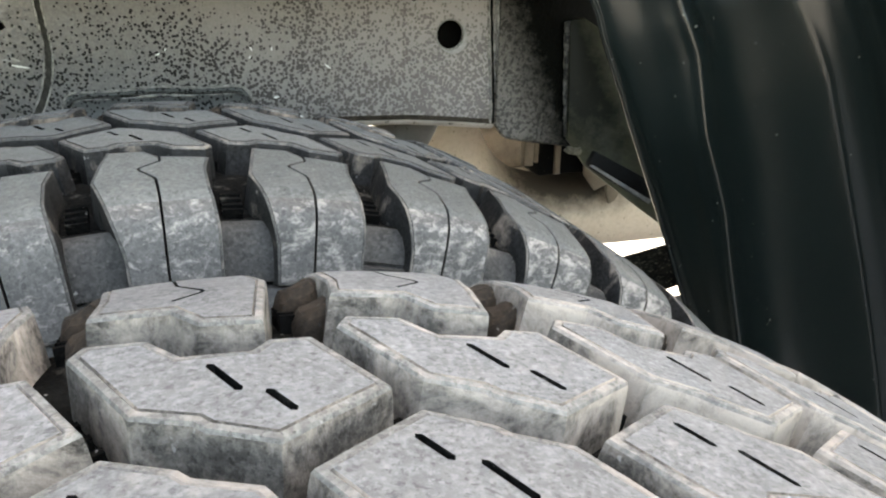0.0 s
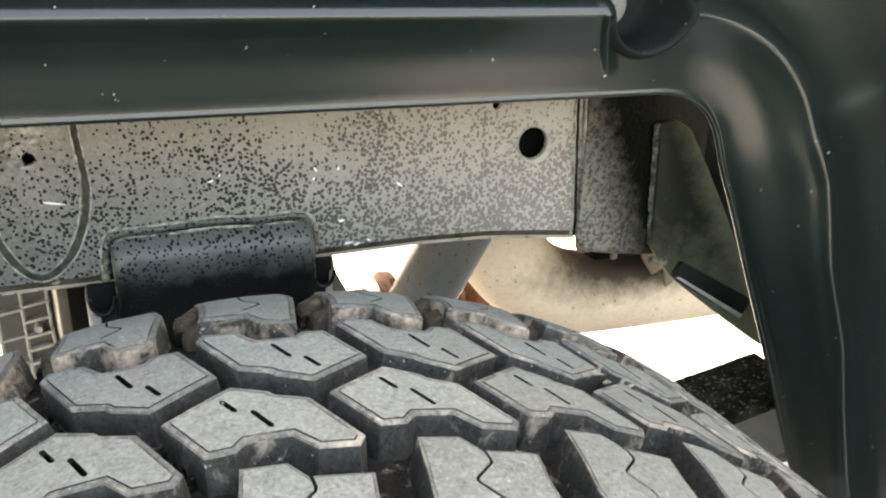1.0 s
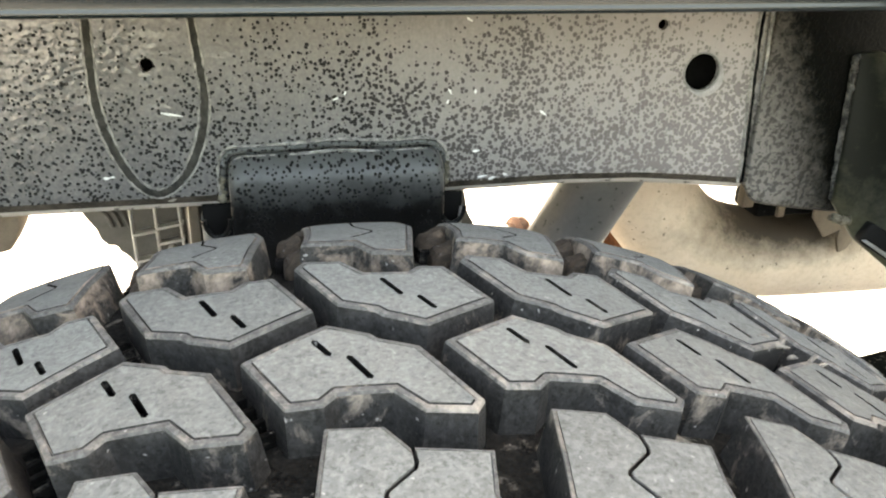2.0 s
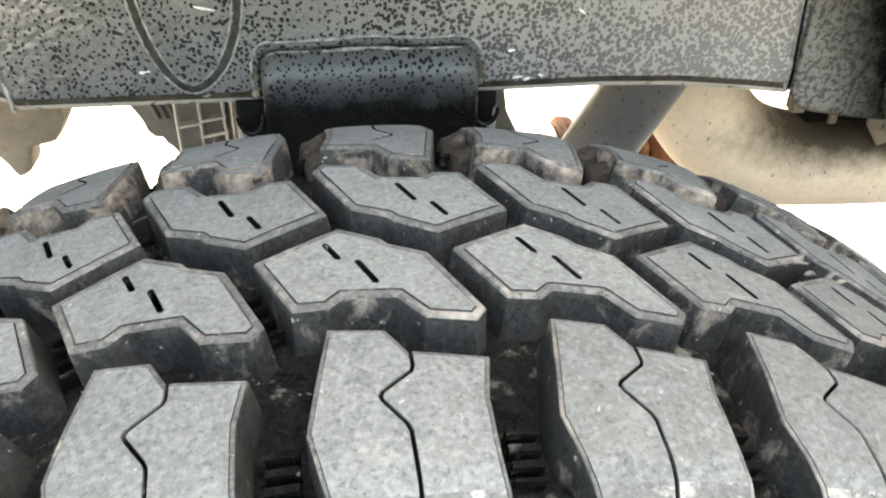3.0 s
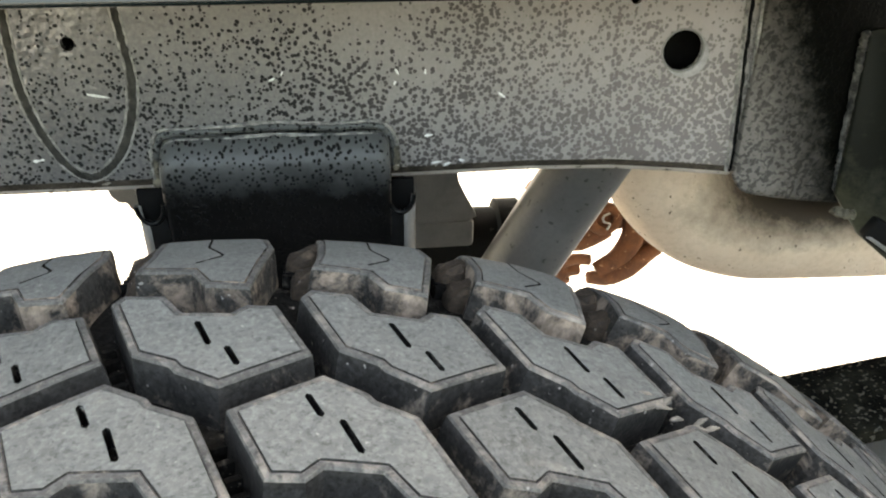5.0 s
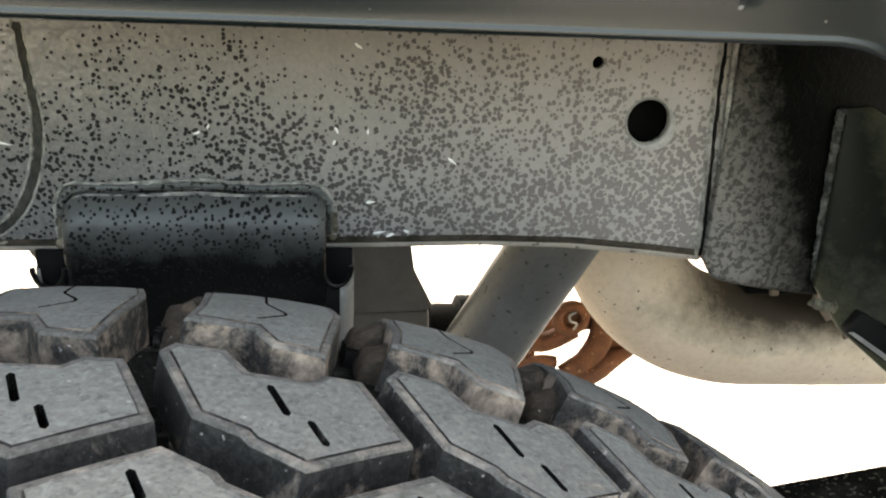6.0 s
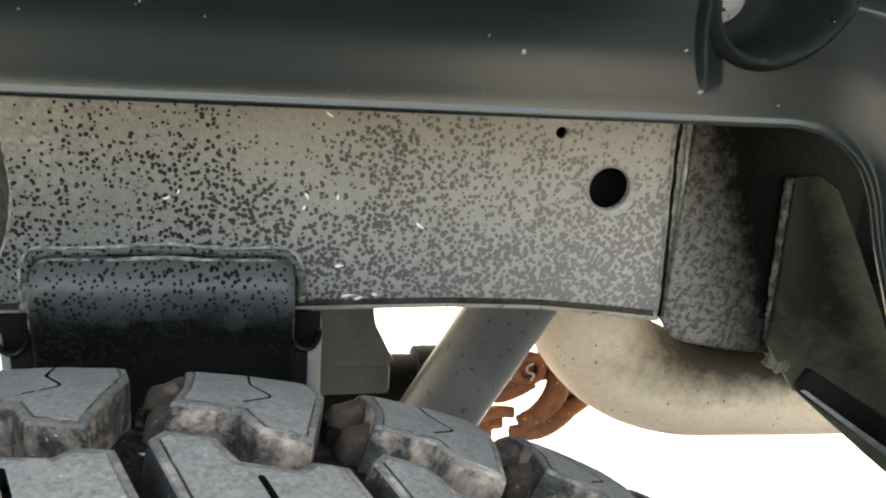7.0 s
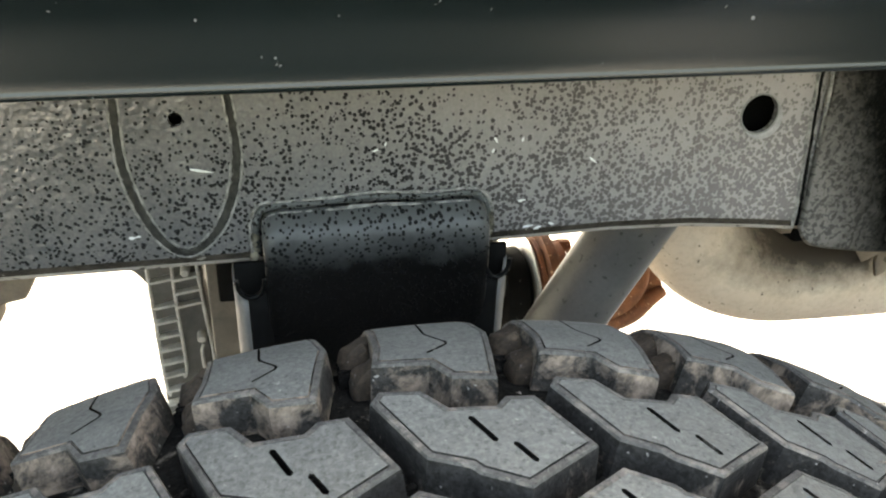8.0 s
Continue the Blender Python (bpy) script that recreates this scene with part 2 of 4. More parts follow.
def gusset_paint():
    """Dark paint, olive dirt along its outer edge; light from below is painted lower down."""
    m, nt, b = material("dirty_gusset_paint", 0.5)
    flat = coords(nt, (1, 0.4, 1))
    place = nt.nodes.new("ShaderNodeSeparateXYZ")
    nt.links.new(coords(nt), place.inputs[0])
    low = nt.nodes.new("ShaderNodeMapRange")
    low.inputs["From Min"].default_value, low.inputs["From Max"].default_value = 0.715, 0.600
    low.inputs["To Max"].default_value = 0.75
    nt.links.new(place.outputs["Z"], low.inputs["Value"])
    # distance in from the sloping rear edge
    rim = maths(nt, 'ADD', place.outputs["X"], maths(nt, 'MULTIPLY', maths(nt, 'SUBTRACT', place.outputs["Z"], 0.70), 0.435))
    edge = nt.nodes.new("ShaderNodeMapRange")
    edge.inputs["From Min"].default_value, edge.inputs["From Max"].default_value = 0.366, 0.388
    edge.inputs["To Max"].default_value = 0.62
    nt.links.new(rim, edge.inputs["Value"])
    film = maths(nt, 'MAXIMUM', low.outputs[0], edge.outputs[0])
    film = maths(nt, 'ADD', film, maths(nt, 'MULTIPLY', maths(nt, 'SUBTRACT', noise_at(nt, flat, 70, 7, 0.75), 0.5), 0.9))
    tint = mix(nt, ramp(nt, noise_at(nt, flat, 45, 4, 0.6), [(0.35, 0.0), (0.65, 1.0)]), (0.090, 0.091, 0.072), (0.096, 0.094, 0.058))
    col = mix(nt, ramp(nt, film, [(0.08, 0.0), (0.75, 1.0)]), (0.0075, 0.0080, 0.0058), tint)
    nt.links.new(col, b.inputs["Base Color"])
    b.inputs["Specular IOR Level"].default_value = 0.14
    bump(nt, b, noise_at(nt, flat, 160, 4, 0.6), 0.25, 0.001)
    return m


def gravelly_concrete():
    """Pale grey concrete with coarse darker grains."""
    m, nt, b = material("pale_concrete", 0.9)
    b.inputs["Specular IOR Level"].default_value = 0.05
    co = coords(nt)
    grain = noise_at(nt, co, 170, 4, 0.7)
    col = mix(nt, ramp(nt, noise_at(nt, co, 3.5, 5, 0.6), [(0.3, 0.0), (0.75, 1.0)]), (0.21, 0.216, 0.224), (0.30, 0.307, 0.318))
    col = mix(nt, ramp(nt, grain, [(0.40, 1.0), (0.53, 0.0)]), col, (0.05, 0.0505, 0.0515))
    nt.links.new(col, b.inputs["Base Color"])
    bump(nt, b, grain, 0.6, 0.003)
    return m


def worn(name, a, bcol, rough, metal=0.0, scale=40, lo=0.35, hi=0.7, fleck=None, bumpy=0.2, bdist=0.001, gloss=0.5):
    m, nt, b = material(name, rough, metal)
    b.inputs["Specular IOR Level"].default_value = gloss
    co = coords(nt)
    f = noise_at(nt, co, scale, 6, 0.65, 0.3)
    g = noise_at(nt, co, scale * 14, 3, 0.6)
    col = mix(nt, ramp(nt, f, [(lo, 0.0), (hi, 1.0)]), a, bcol)
    col = mix(nt, ramp(nt, g, [(0.3, 0.22), (0.55, 0.0)]), col, tuple(c * 0.5 for c in a))
    if fleck:
        h = noise_at(nt, co, fleck[0], 2, 0.5)
        col = mix(nt, ramp(nt, h, [(fleck[1], 0.0), (fleck[1] + 0.02, 0.85)]), col, fleck[2])
    nt.links.new(col, b.inputs["Base Color"])
    nt.links.new(ramp(nt, f, [(0.3, max(rough - 0.08, 0.05)), (0.7, min(rough + 0.12, 1.0))]), b.inputs["Roughness"])
    bump(nt, b, mix(nt, 0.6, f, g), bumpy, bdist)
    return m


def liner_material():
    m, nt, b = material("black_liner_plastic", 0.27)
    b.inputs["Specular IOR Level"].default_value = 0.40
    co = coords(nt)
    haze = noise_at(nt, co, 7, 3, 0.5)
    col = mix(nt, ramp(nt, haze, [(0.3, 0.0), (0.75, 1.0)]), (0.0026, 0.0048, 0.0046), (0.0046, 0.0076, 0.0072))
    dust = noise_at(nt, co, 210, 2, 0.5)
    col = mix(nt, ramp(nt, dust, [(0.745, 0.0), (0.76, 0.8)]), col, (0.13, 0.13, 0.125))
    scuff = noise_at(nt, coords(nt, (0.35, 1.0, 2.2)), 60, 3, 0.6)
    col = mix(nt, ramp(nt, scuff, [(0.76, 0.0), (0.80, 0.35)]), col, (0.09, 0.09, 0.09))
    nt.links.new(col, b.inputs["Base Color"])
    grain = noise_at(nt, co, 1400, 2, 0.5)
    bump(nt, b, grain, 0.06, 0.0002)
    return m


M_LINER = liner_material()
M_BLACK = worn("black_painted_steel", (0.0025, 0.0025, 0.0025), (0.006, 0.006, 0.0056), 0.85, 0, 45, 0.35, 0.7, (160, 0.7, (0.03, 0.03, 0.03)), 0.2, 0.001, 0.08)
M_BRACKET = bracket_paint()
M_GUSSET = gusset_paint()
M_RIB = worn("dark_weld", (0.012, 0.0118, 0.011), (0.22, 0.21, 0.195), 0.5, 0.1, 190, 0.42, 0.75, None, 0.6, 0.0014, 0.3)
M_WELD = worn("weld_bead", (0.075, 0.073, 0.068), (0.36, 0.345, 0.315), 0.38, 0.2, 170, 0.4, 0.75, None, 0.5, 0.0012)
M_SHOCK = worn("shock_paint", (0.056, 0.056, 0.055), (0.088, 0.087, 0.084), 0.42, 0.0, 25, 0.3, 0.75, (210, 0.66, (0.012, 0.012, 0.012)), 0.1, 0.001, 0.45)
M_PIPE = worn("dusty_exhaust_steel", (0.50, 0.395, 0.300), (0.60, 0.500, 0.400), 0.7, 0.0, 14, 0.3, 0.7, (180, 0.70, (0.07, 0.052, 0.036)), 0.2)
def pipe_shade(m, centre, size, dark):
    """Shade under the rail painted as a ragged, speckled stain on the pipe."""
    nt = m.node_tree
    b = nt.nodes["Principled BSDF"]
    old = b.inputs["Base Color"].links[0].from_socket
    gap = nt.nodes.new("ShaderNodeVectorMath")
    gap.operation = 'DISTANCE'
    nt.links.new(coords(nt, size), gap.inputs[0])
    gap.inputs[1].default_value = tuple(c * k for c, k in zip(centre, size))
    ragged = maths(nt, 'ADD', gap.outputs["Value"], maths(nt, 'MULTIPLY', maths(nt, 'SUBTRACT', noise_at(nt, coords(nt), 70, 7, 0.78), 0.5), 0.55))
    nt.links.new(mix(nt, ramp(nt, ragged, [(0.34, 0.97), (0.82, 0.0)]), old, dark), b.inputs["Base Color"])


pipe_shade(M_PIPE, (0.455, 0.435, 0.580), (5.5, 9.0, 17.0), (0.024, 0.015, 0.008))
M_RUST = worn("rusty_cast_iron", (0.10, 0.033, 0.014), (0.25, 0.098, 0.045), 0.85, 0, 60, 0.3, 0.7, (220, 0.68, (0.45, 0.25, 0.15)), 0.6)
M_CAST = worn("grey_cast_alloy", (0.042, 0.041, 0.038), (0.088, 0.085, 0.079), 0.65, 0.0, 40, 0.3, 0.7, None, 0.3)
M_PLATE = worn("dusty_grey_plate", (0.085, 0.082, 0.076), (0.15, 0.144, 0.134), 0.6, 0, 30, 0.3, 0.7, None, 0.2)
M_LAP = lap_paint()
M_LEAF = worn("dusty_spring_steel", (0.003, 0.003, 0.0025), (0.020, 0.019, 0.014), 0.9, 0, 55, 0.42, 0.72, (330, 0.61, (0.075, 0.072, 0.060)), 0.6, 0.002, 0.03)
# copy of the liner plastic, dulled so that the recess stays in shade
M_CUP = worn("dull_recess_plastic", (0.004, 0.005, 0.005), (0.007, 0.008, 0.008), 0.7, 0, 60, 0.35, 0.7, (160, 0.7, (0.03, 0.03, 0.03)), 0.1, 0.001, 0.08)
M_STRAND = worn("torn_rubber_scrap", (0.06, 0.053, 0.045), (0.17, 0.150, 0.125), 0.8, 0, 200)
M_TRACE = worn("seam_sealer", (0.010, 0.010, 0.009), (0.048, 0.046, 0.040), 0.6, 0, 120, 0.35, 0.7, None, 0.5, 0.001, 0.1)
M_PAD = worn("black_rubber_pad", (0.003, 0.003, 0.003), (0.007, 0.007, 0.0066), 0.6, 0, 50, 0.35, 0.7, None, 0.3, 0.001, 0.12)
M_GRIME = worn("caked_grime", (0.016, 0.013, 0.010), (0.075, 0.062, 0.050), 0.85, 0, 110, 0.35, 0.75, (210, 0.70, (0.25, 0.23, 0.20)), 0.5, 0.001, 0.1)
M_UNDER = worn("ground_lit_dust", (0.27, 0.25, 0.225), (0.45, 0.42, 0.38), 0.8, 0, 60, 0.3, 0.7, (190, 0.66, (0.05, 0.045, 0.04)), 0.3, 0.001, 0.15)
M_CHIP = worn("white_chip", (0.45, 0.45, 0.43), (0.65, 0.65, 0.62), 0.6, 0, 300)
# pale colour for edges whose light is painted in
M_RIM = worn("lit_rim", (0.13, 0.126, 0.120), (0.27, 0.262, 0.252), 0.5, 0.1, 90, 0.35, 0.7, None, 0.2)
M_BROWN = worn("brown_dusty_steel", (0.040, 0.034, 0.027), (0.090, 0.077, 0.062), 0.7, 0, 40, 0.3, 0.7, None, 0.3)
M_PALE = worn("bright_cast_edge", (0.26, 0.252, 0.235), (0.42, 0.41, 0.385), 0.55, 0.1, 90, 0.35, 0.7, None, 0.3)
M_TANWELD = worn("dirt_caked_weld", (0.035, 0.033, 0.025), (0.20, 0.180, 0.135), 0.7, 0, 160, 0.4, 0.7, None, 0.6, 0.0015, 0.2)
M_TAN = worn("tan_dusty_casting", (0.11, 0.082, 0.058), (0.20, 0.16, 0.12), 0.7, 0, 50, 0.3, 0.7, None, 0.4)
M_LEG_BLOCK = worn("pale_leg_block", (0.44, 0.400, 0.362), (0.52, 0.475, 0.435), 0.55, 0, 18, 0.3, 0.7, None, 0.05, 0.001, 0.3)
M_STEEL = worn("bright_steel", (0.30, 0.30, 0.29), (0.45, 0.44, 0.42), 0.35, 0.8, 80, 0.3, 0.7, None, 0.2)
M_GROUND = gravelly_concrete()


# ---- building helpers ----
def smooth_mesh(me, angle=40):
    for p in me.polygons:
        p.use_smooth = True
    me.set_sharp_from_angle(angle=radians(angle))


def mesh_of(name, bm, mats, smooth=True, angle=40):
    me = bpy.data.meshes.new(name)
    bmesh.ops.recalc_face_normals(bm, faces=bm.faces)
    bm.to_mesh(me)
    bm.free()
    for mt in (mats if isinstance(mats, (list, tuple)) else [mats]):
        me.materials.append(mt)
    if smooth:
        smooth_mesh(me, angle)
    return me


def part(name, bm, mats, parent=None, label="", smooth=True, angle=40):
    ob = new(name, mesh_of(name, bm, mats, smooth, angle))
    ob.parent = parent
    if label:
        tagged(ob, label)
    return ob


def empty(name, at=(0, 0, 0)):
    ob = new(name)
    ob.location = at
    ob.empty_display_size = 0.05
    return ob


def under(ob, parent):
    ob.parent = parent
    ob.matrix_parent_inverse = Matrix.Translation(parent.location).inverted()
    return ob


def thicken(ob, t):
    md = ob.modifiers.new("thick", 'SOLIDIFY')
    md.thickness, md.offset = t, 0
    return ob


def add_box(bm, x0, x1, y0, y1, z0, z1, bevel=0.0, m=None):
    r = bmesh.ops.create_cube(bm, size=1.0)
    vs = r["verts"]
    for v in vs:
        v.co = Vector((x0 + (v.co.x + 0.5) * (x1 - x0), y0 + (v.co.y + 0.5) * (y1 - y0), z0 + (v.co.z + 0.5) * (z1 - z0)))
        if m:
            v.co = m @ v.co
    if bevel:
        es = list({e for v in vs for e in v.link_edges})
        bmesh.ops.bevel(bm, geom=es, offset=bevel, segments=2, profile=0.5, affect='EDGES')


def add_tube(bm, path, radius, seg=16, cap=True, flat=None):
    """A tube along points; radius a number or a list; flat squeezes along y."""
    pts = [Vector(p) for p in path]
    rad = radius if isinstance(radius, (list, tuple)) else [radius] * len(pts)
    rings = []
    up = Vector((0, 1, 0))
    for i, p in enumerate(pts):
        d = (pts[min(i + 1, len(pts) - 1)] - pts[max(i - 1, 0)]).normalized()
        a = d.cross(up)
        if a.length < 0.05:
            a = d.cross(Vector((1, 0, 0)))
        a.normalize()
        c = a.cross(d).normalized()
        ring = []
        for k in range(seg):
            t = 2 * math.pi * k / seg
            o = a * math.cos(t) * rad[i] + c * math.sin(t) * rad[i]
            if flat:
                o.y *= flat
            ring.append(bm.verts.new(p + o))
        rings.append(ring)
    for r0, r1 in zip(rings, rings[1:]):
        for k in range(seg):
            bm.faces.new((r0[k], r0[(k + 1) % seg], r1[(k + 1) % seg], r1[k]))
    if cap:
        bm.faces.new(rings[0][::-1])
        bm.faces.new(rings[-1])


def spline(pts, n=8):
    """Points on a Catmull-Rom curve through pts."""
    p = [Vector(q) for q in pts]
    p = [p[0] * 2 - p[1]] + p + [p[-1] * 2 - p[-2]]
    out = []
    for i in range(1, len(p) - 2):
        for k in range(n):
            t = k / n
            a, b, c, d = p[i - 1], p[i], p[i + 1], p[i + 2]
            out.append(0.5 * (2 * b + (c - a) * t + (2 * a - 5 * b + 4 * c - d) * t * t + (3 * b - a - 3 * c + d) * t ** 3))
    out.append(p[-2])
    return out


def add_prism(bm, outline, y0, y1, bevel=0.0):
    """A plate in the xz plane from y0 to y1."""
    vs = [bm.verts.new((x, y0, z)) for x, z in outline]
    f = bm.faces.new(vs)
    r = bmesh.ops.extrude_face_region(bm, geom=[f])
    nv = [g for g in r["geom"] if isinstance(g, bmesh.types.BMVert)]
    bmesh.ops.translate(bm, verts=nv, vec=(0, y1 - y0, 0))
    if bevel:
        es = list({e for v in vs + nv for e in v.link_edges})
        bmesh.ops.bevel(bm, geom=es, offset=bevel, segments=2, profile=0.5, affect='EDGES')


def bead(name, path, r, parent, label="", seed=1, mat=None, n=10, flat=0.75, rough=1.0):
    """A weld bead with uneven thickness."""
    rnd = random.Random(seed)
    pts = spline(path, n)
    bm = bmesh.new()
    rads = [r * (1 + rough * rnd.uniform(-0.28, 0.2)) for _ in pts]
    pts = [p + Vector((rnd.uniform(-1, 1), 0, rnd.uniform(-1, 1))) * r * 0.22 * rough for p in pts]
    add_tube(bm, pts, rads, 8, True, flat)
    return part(name, bm, mat or M_WELD, parent, label, True, 60)


# ---- ground, and the unseen slabs and wall added to block light ----
bm = bmesh.new()
bmesh.ops.create_grid(bm, x_segments=2, y_segments=2, size=60, matrix=Matrix.Translation((0, 0, 0.033)))
tagged(part("ground", bm, M_GROUND, None, smooth=False), "pale sunlit concrete ground with coarse grain", "ground", kind="structure")

# unseen slabs overhead and behind the rail, added to block skylight
bm = bmesh.new()
add_box(bm, -3.2, 4.6, 0.05, 1.05, 1.058, 1.10, 0.005)
add_box(bm, -3.2, 4.6, 0.325, 1.05, 0.80, 0.83, 0.005)
tagged(part("underbody_blocker", bm, M_BLACK), "unseen dark slabs added as the load bed's underside to block skylight", "underbody", kind="structure")

# unseen wall added to shade the tyres and the ground outside them
bm = bmesh.new()
add_box(bm, -4.5, 6.0, 0.60, 0.62, 1.103, 4.25, 0.005)
tagged(part("sun_block_wall", bm, M_BLACK), "unseen dark wall added to keep the sun off the tyres", "bed side", kind="structure")

# ---- wheel arch liner ----
# the ridge draws in towards the leg's edge lower down: height, distance from the edge, depth
FOOT = [(0.90, 0.050, 0.116), (0.74, 0.047, 0.114), (0.69, 0.036, 0.111), (0.63, 0.034, 0.110), (0.58, 0.026, 0.110), (0.52, 0.018, 0.110), (0.44, 0.014, 0.110), (0.20, 0.014, 0.110)]


def liner_surface():
    edge = [(-0.375, 0.8140), (0.255, 0.8145), (0.272, 0.8115), (0.287, 0.803), (0.298, 0.789), (0.308, 0.765), (0.323, 0.734),
            (0.345, 0.686), (0.368, 0.637), (0.397, 0.573), (0.424, 0.513), (0.455, 0.440), (0.49, 0.35), (0.51, 0.28)]
    pts = [Vector((x, 0, z)) for x, z in edge]
    path = []
    for i in range(61):
        path.append(pts[0].lerp(pts[1], i / 60))
    path += spline(pts[1:], 8)[1:]
    # keep the fold and the pocket finely sampled
    fine = [p for p in path if p.x <= 0.19] + [Vector((0.19 + 0.001 * k, 0, 0.8140 + 0.0005 * (0.565 + 0.001 * k) / 0.63)) for k in range(1, 66)] + [p for p in spline([Vector((0.238, 0, 0.8145))] + pts[1:], 16) if p.x > 0.2555]
    front = [Vector((-0.120 - p.x, 0, p.z)) for p in spline(pts[1:], 5)][::-1]
    path = front[:-1] + fine
    bm = bmesh.new()
    rings = []
    for i, p in enumerate(path):
        d = (path[min(i + 1, len(path) - 1)] - path[max(i - 1, 0)]).normalized()
        n = Vector((-d.z, 0, d.x))
        leg = min(max((abs(p.x + 0.06) - 0.322) / 0.06, 0), 1)
        leg = leg * leg * (3 - 2 * leg)
        low = near = 0.0
        for (z0, d0, y0), (z1, d1, y1) in zip(FOOT, FOOT[1:]):
            if z1 <= p.z <= z0:
                f = (p.z - z0) / (z1 - z0)
                low, near = d0 + (d1 - d0) * f, y0 + (y1 - y0) * f
        ridge = 0.044 * (1 - leg) + low * leg
        yr = 0.133 * (1 - leg) + near * leg
        ye = 0.1455
        fall = ye - yr
        prof = [(0.0006, ye + 0.0026), (0.0, ye + 0.0014), (0.0004, ye), (ridge * 0.07, ye + 0.0004), (ridge * 0.2, ye - (0.01 + 0.18 * leg) * fall), (ridge * 0.55, ye - (0.20 + 0.30 * leg) * fall),
                (ridge * 0.77, ye - (0.50 + 0.26 * leg) * fall), (ridge * 0.91, yr + 0.0026 + 0.0012 * leg), (ridge, yr + 0.0002), (ridge + 0.002 + 0.002 * leg, yr + 0.0006), (ridge + 0.005 + 0.004 * leg, yr + 0.003)]
        up = [(ridge + 0.010, yr + 0.010), (ridge + 0.016, yr + 0.022), (ridge + 0.03, yr + 0.030), (ridge + 0.06, yr + 0.032), (0.110, 0.166), (0.130, 0.167), (0.15, 0.168), (0.17, 0.169), (0.19, 0.170), (0.22, 0.171), (0.262, 0.172), (0.270, 0.178), (0.272, 0.215)]
        side = [(ridge + 0.015, yr + 0.008), (ridge + 0.025, yr + 0.014), (ridge + 0.045, yr + 0.018), (ridge + 0.075, yr + 0.016), (0.150, 0.124), (0.160, 0.119), (0.170, 0.110), (0.178, 0.096), (0.184, 0.06), (0.190, -0.1), (0.200, -0.40), (0.201, -0.43), (0.202, -0.46)]
        turn = min(max((abs(p.x + 0.06) - 0.30) / 0.115, 0), 1)
        turn = turn * turn * (3 - 2 * turn)
        prof += [(a[0] * (1 - turn) + b[0] * turn, a[1] * (1 - turn) + b[1] * turn) for a, b in zip(up, side)]
        ring = []
        for q2 in spline([(dd, y, 0) for dd, y in prof], 9):
            dd, y = q2.x, q2.y
            q = p + n * dd
            if q.x < 0.33 and leg < 0.6 and dd > 0.012:
                # slanting pressed strip, then the pocket round the fixing and its raised lips
                f = (q.x - (0.2225 - (q.z - 0.816) * 0.36)) / 0.0046
                k = min(max((f + 1.0) / 0.3, 0), 1) if f < -0.7 else min(max((1.0 - f) / 1.7, 0), 1)
                y -= 0.0026 * k * min((dd - 0.012) / 0.01, 1)
            ring.append(bm.verts.new((q.x, y, q.z)))
        rings.append(ring)
    for r0, r1 in zip(rings, rings[1:]):
        for k in range(len(r0) - 1):
            c = (r0[k].co + r1[k + 1].co) / 2
            if math.hypot(c.x - 0.2345, c.z - 0.8645) > 0.0258:
                bm.faces.new((r0[k], r0[k + 1], r1[k + 1], r1[k]))
    return bm


def pocket_cup():
    """The round recess of the fixing, with a rolled lip that follows the ridge."""
    def face(z):
        d = z - 0.8143
        for (a, ya), (b, yb) in zip(FACE, FACE[1:]):
            if a <= d <= b:
                return ya + (yb - ya) * (d - a) / (b - a)
        return FACE[-1][1]
    bm = bmesh.new()
    rings = []
    for r, lift, back in ((0.0302, 0.0010, None), (0.0290, -0.0018, None), (0.0272, -0.0031, None), (0.0256, -0.0022, None), (0.0247, 0.0015, None), (0.0243, 0.006, None), (0.0236, None, 0.165), (0.022, None, 0.173), (0.018, None, 0.1755), (0.009, None, 0.176)):
        ring = []
        for k in range(64):
            a = 2 * math.pi * k / 64
            x, z = 0.2345 + r * math.cos(a), 0.8645 + r * math.sin(a)
            y = back if back else min(face(z) + lift, 0.174)
            ring.append(bm.verts.new((x, y, z)))
        rings.append(ring)
    for r0, r1 in zip(rings, rings[1:]):
        for k in range(64):
            bm.faces.new((r0[k], r0[(k + 1) % 64], r1[(k + 1) % 64], r1[k]))
    bm.faces.new(rings[-1])
    return bm


FACE = [(0.0, 0.1455), (0.003, 0.1451), (0.009, 0.1435), (0.0242, 0.1397), (0.034, 0.1368), (0.040, 0.1348), (0.043, 0.1332), (0.046, 0.1336), (0.049, 0.136), (0.054, 0.143), (0.060, 0.155), (0.074, 0.163), (0.104, 0.165)]
liner = empty("wheel_arch_liner", (0.3, 0.145, 0.6))
tagged(liner, "black plastic wheel arch liner with a raised ridge around its opening", "wheel liner")
sheet = under(part("panel", liner_surface(), M_LINER, None, smooth=True, angle=75), liner)
thicken(sheet, 0.0025)
# plain pale block with a rounded top, set on the liner's leg
bm = bmesh.new()
add_prism(bm, [(0.417, 0.30), (0.417, 0.490), (0.426, 0.4980), (0.449, 0.4985), (0.464, 0.493), (0.473, 0.483), (0.4775, 0.466), (0.486, 0.432), (0.512, 0.30)], 0.097, 0.125, 0.003)
under(part("clip", bm, M_LEG_BLOCK, None, "pale grey block with a rounded top on the liner's leg", True, 40), liner)
cup = under(part("pocket", pocket_cup(), M_CUP, None, "deep round recess for the fixing bolt", True, 60), liner)
bm = bmesh.new()
bmesh.ops.create_cone(bm, cap_ends=True, segments=6, radius1=0.0065, radius2=0.006, depth=0.006, matrix=pose(0.2312, 0.167, 0.8605, 90, 0, 0))
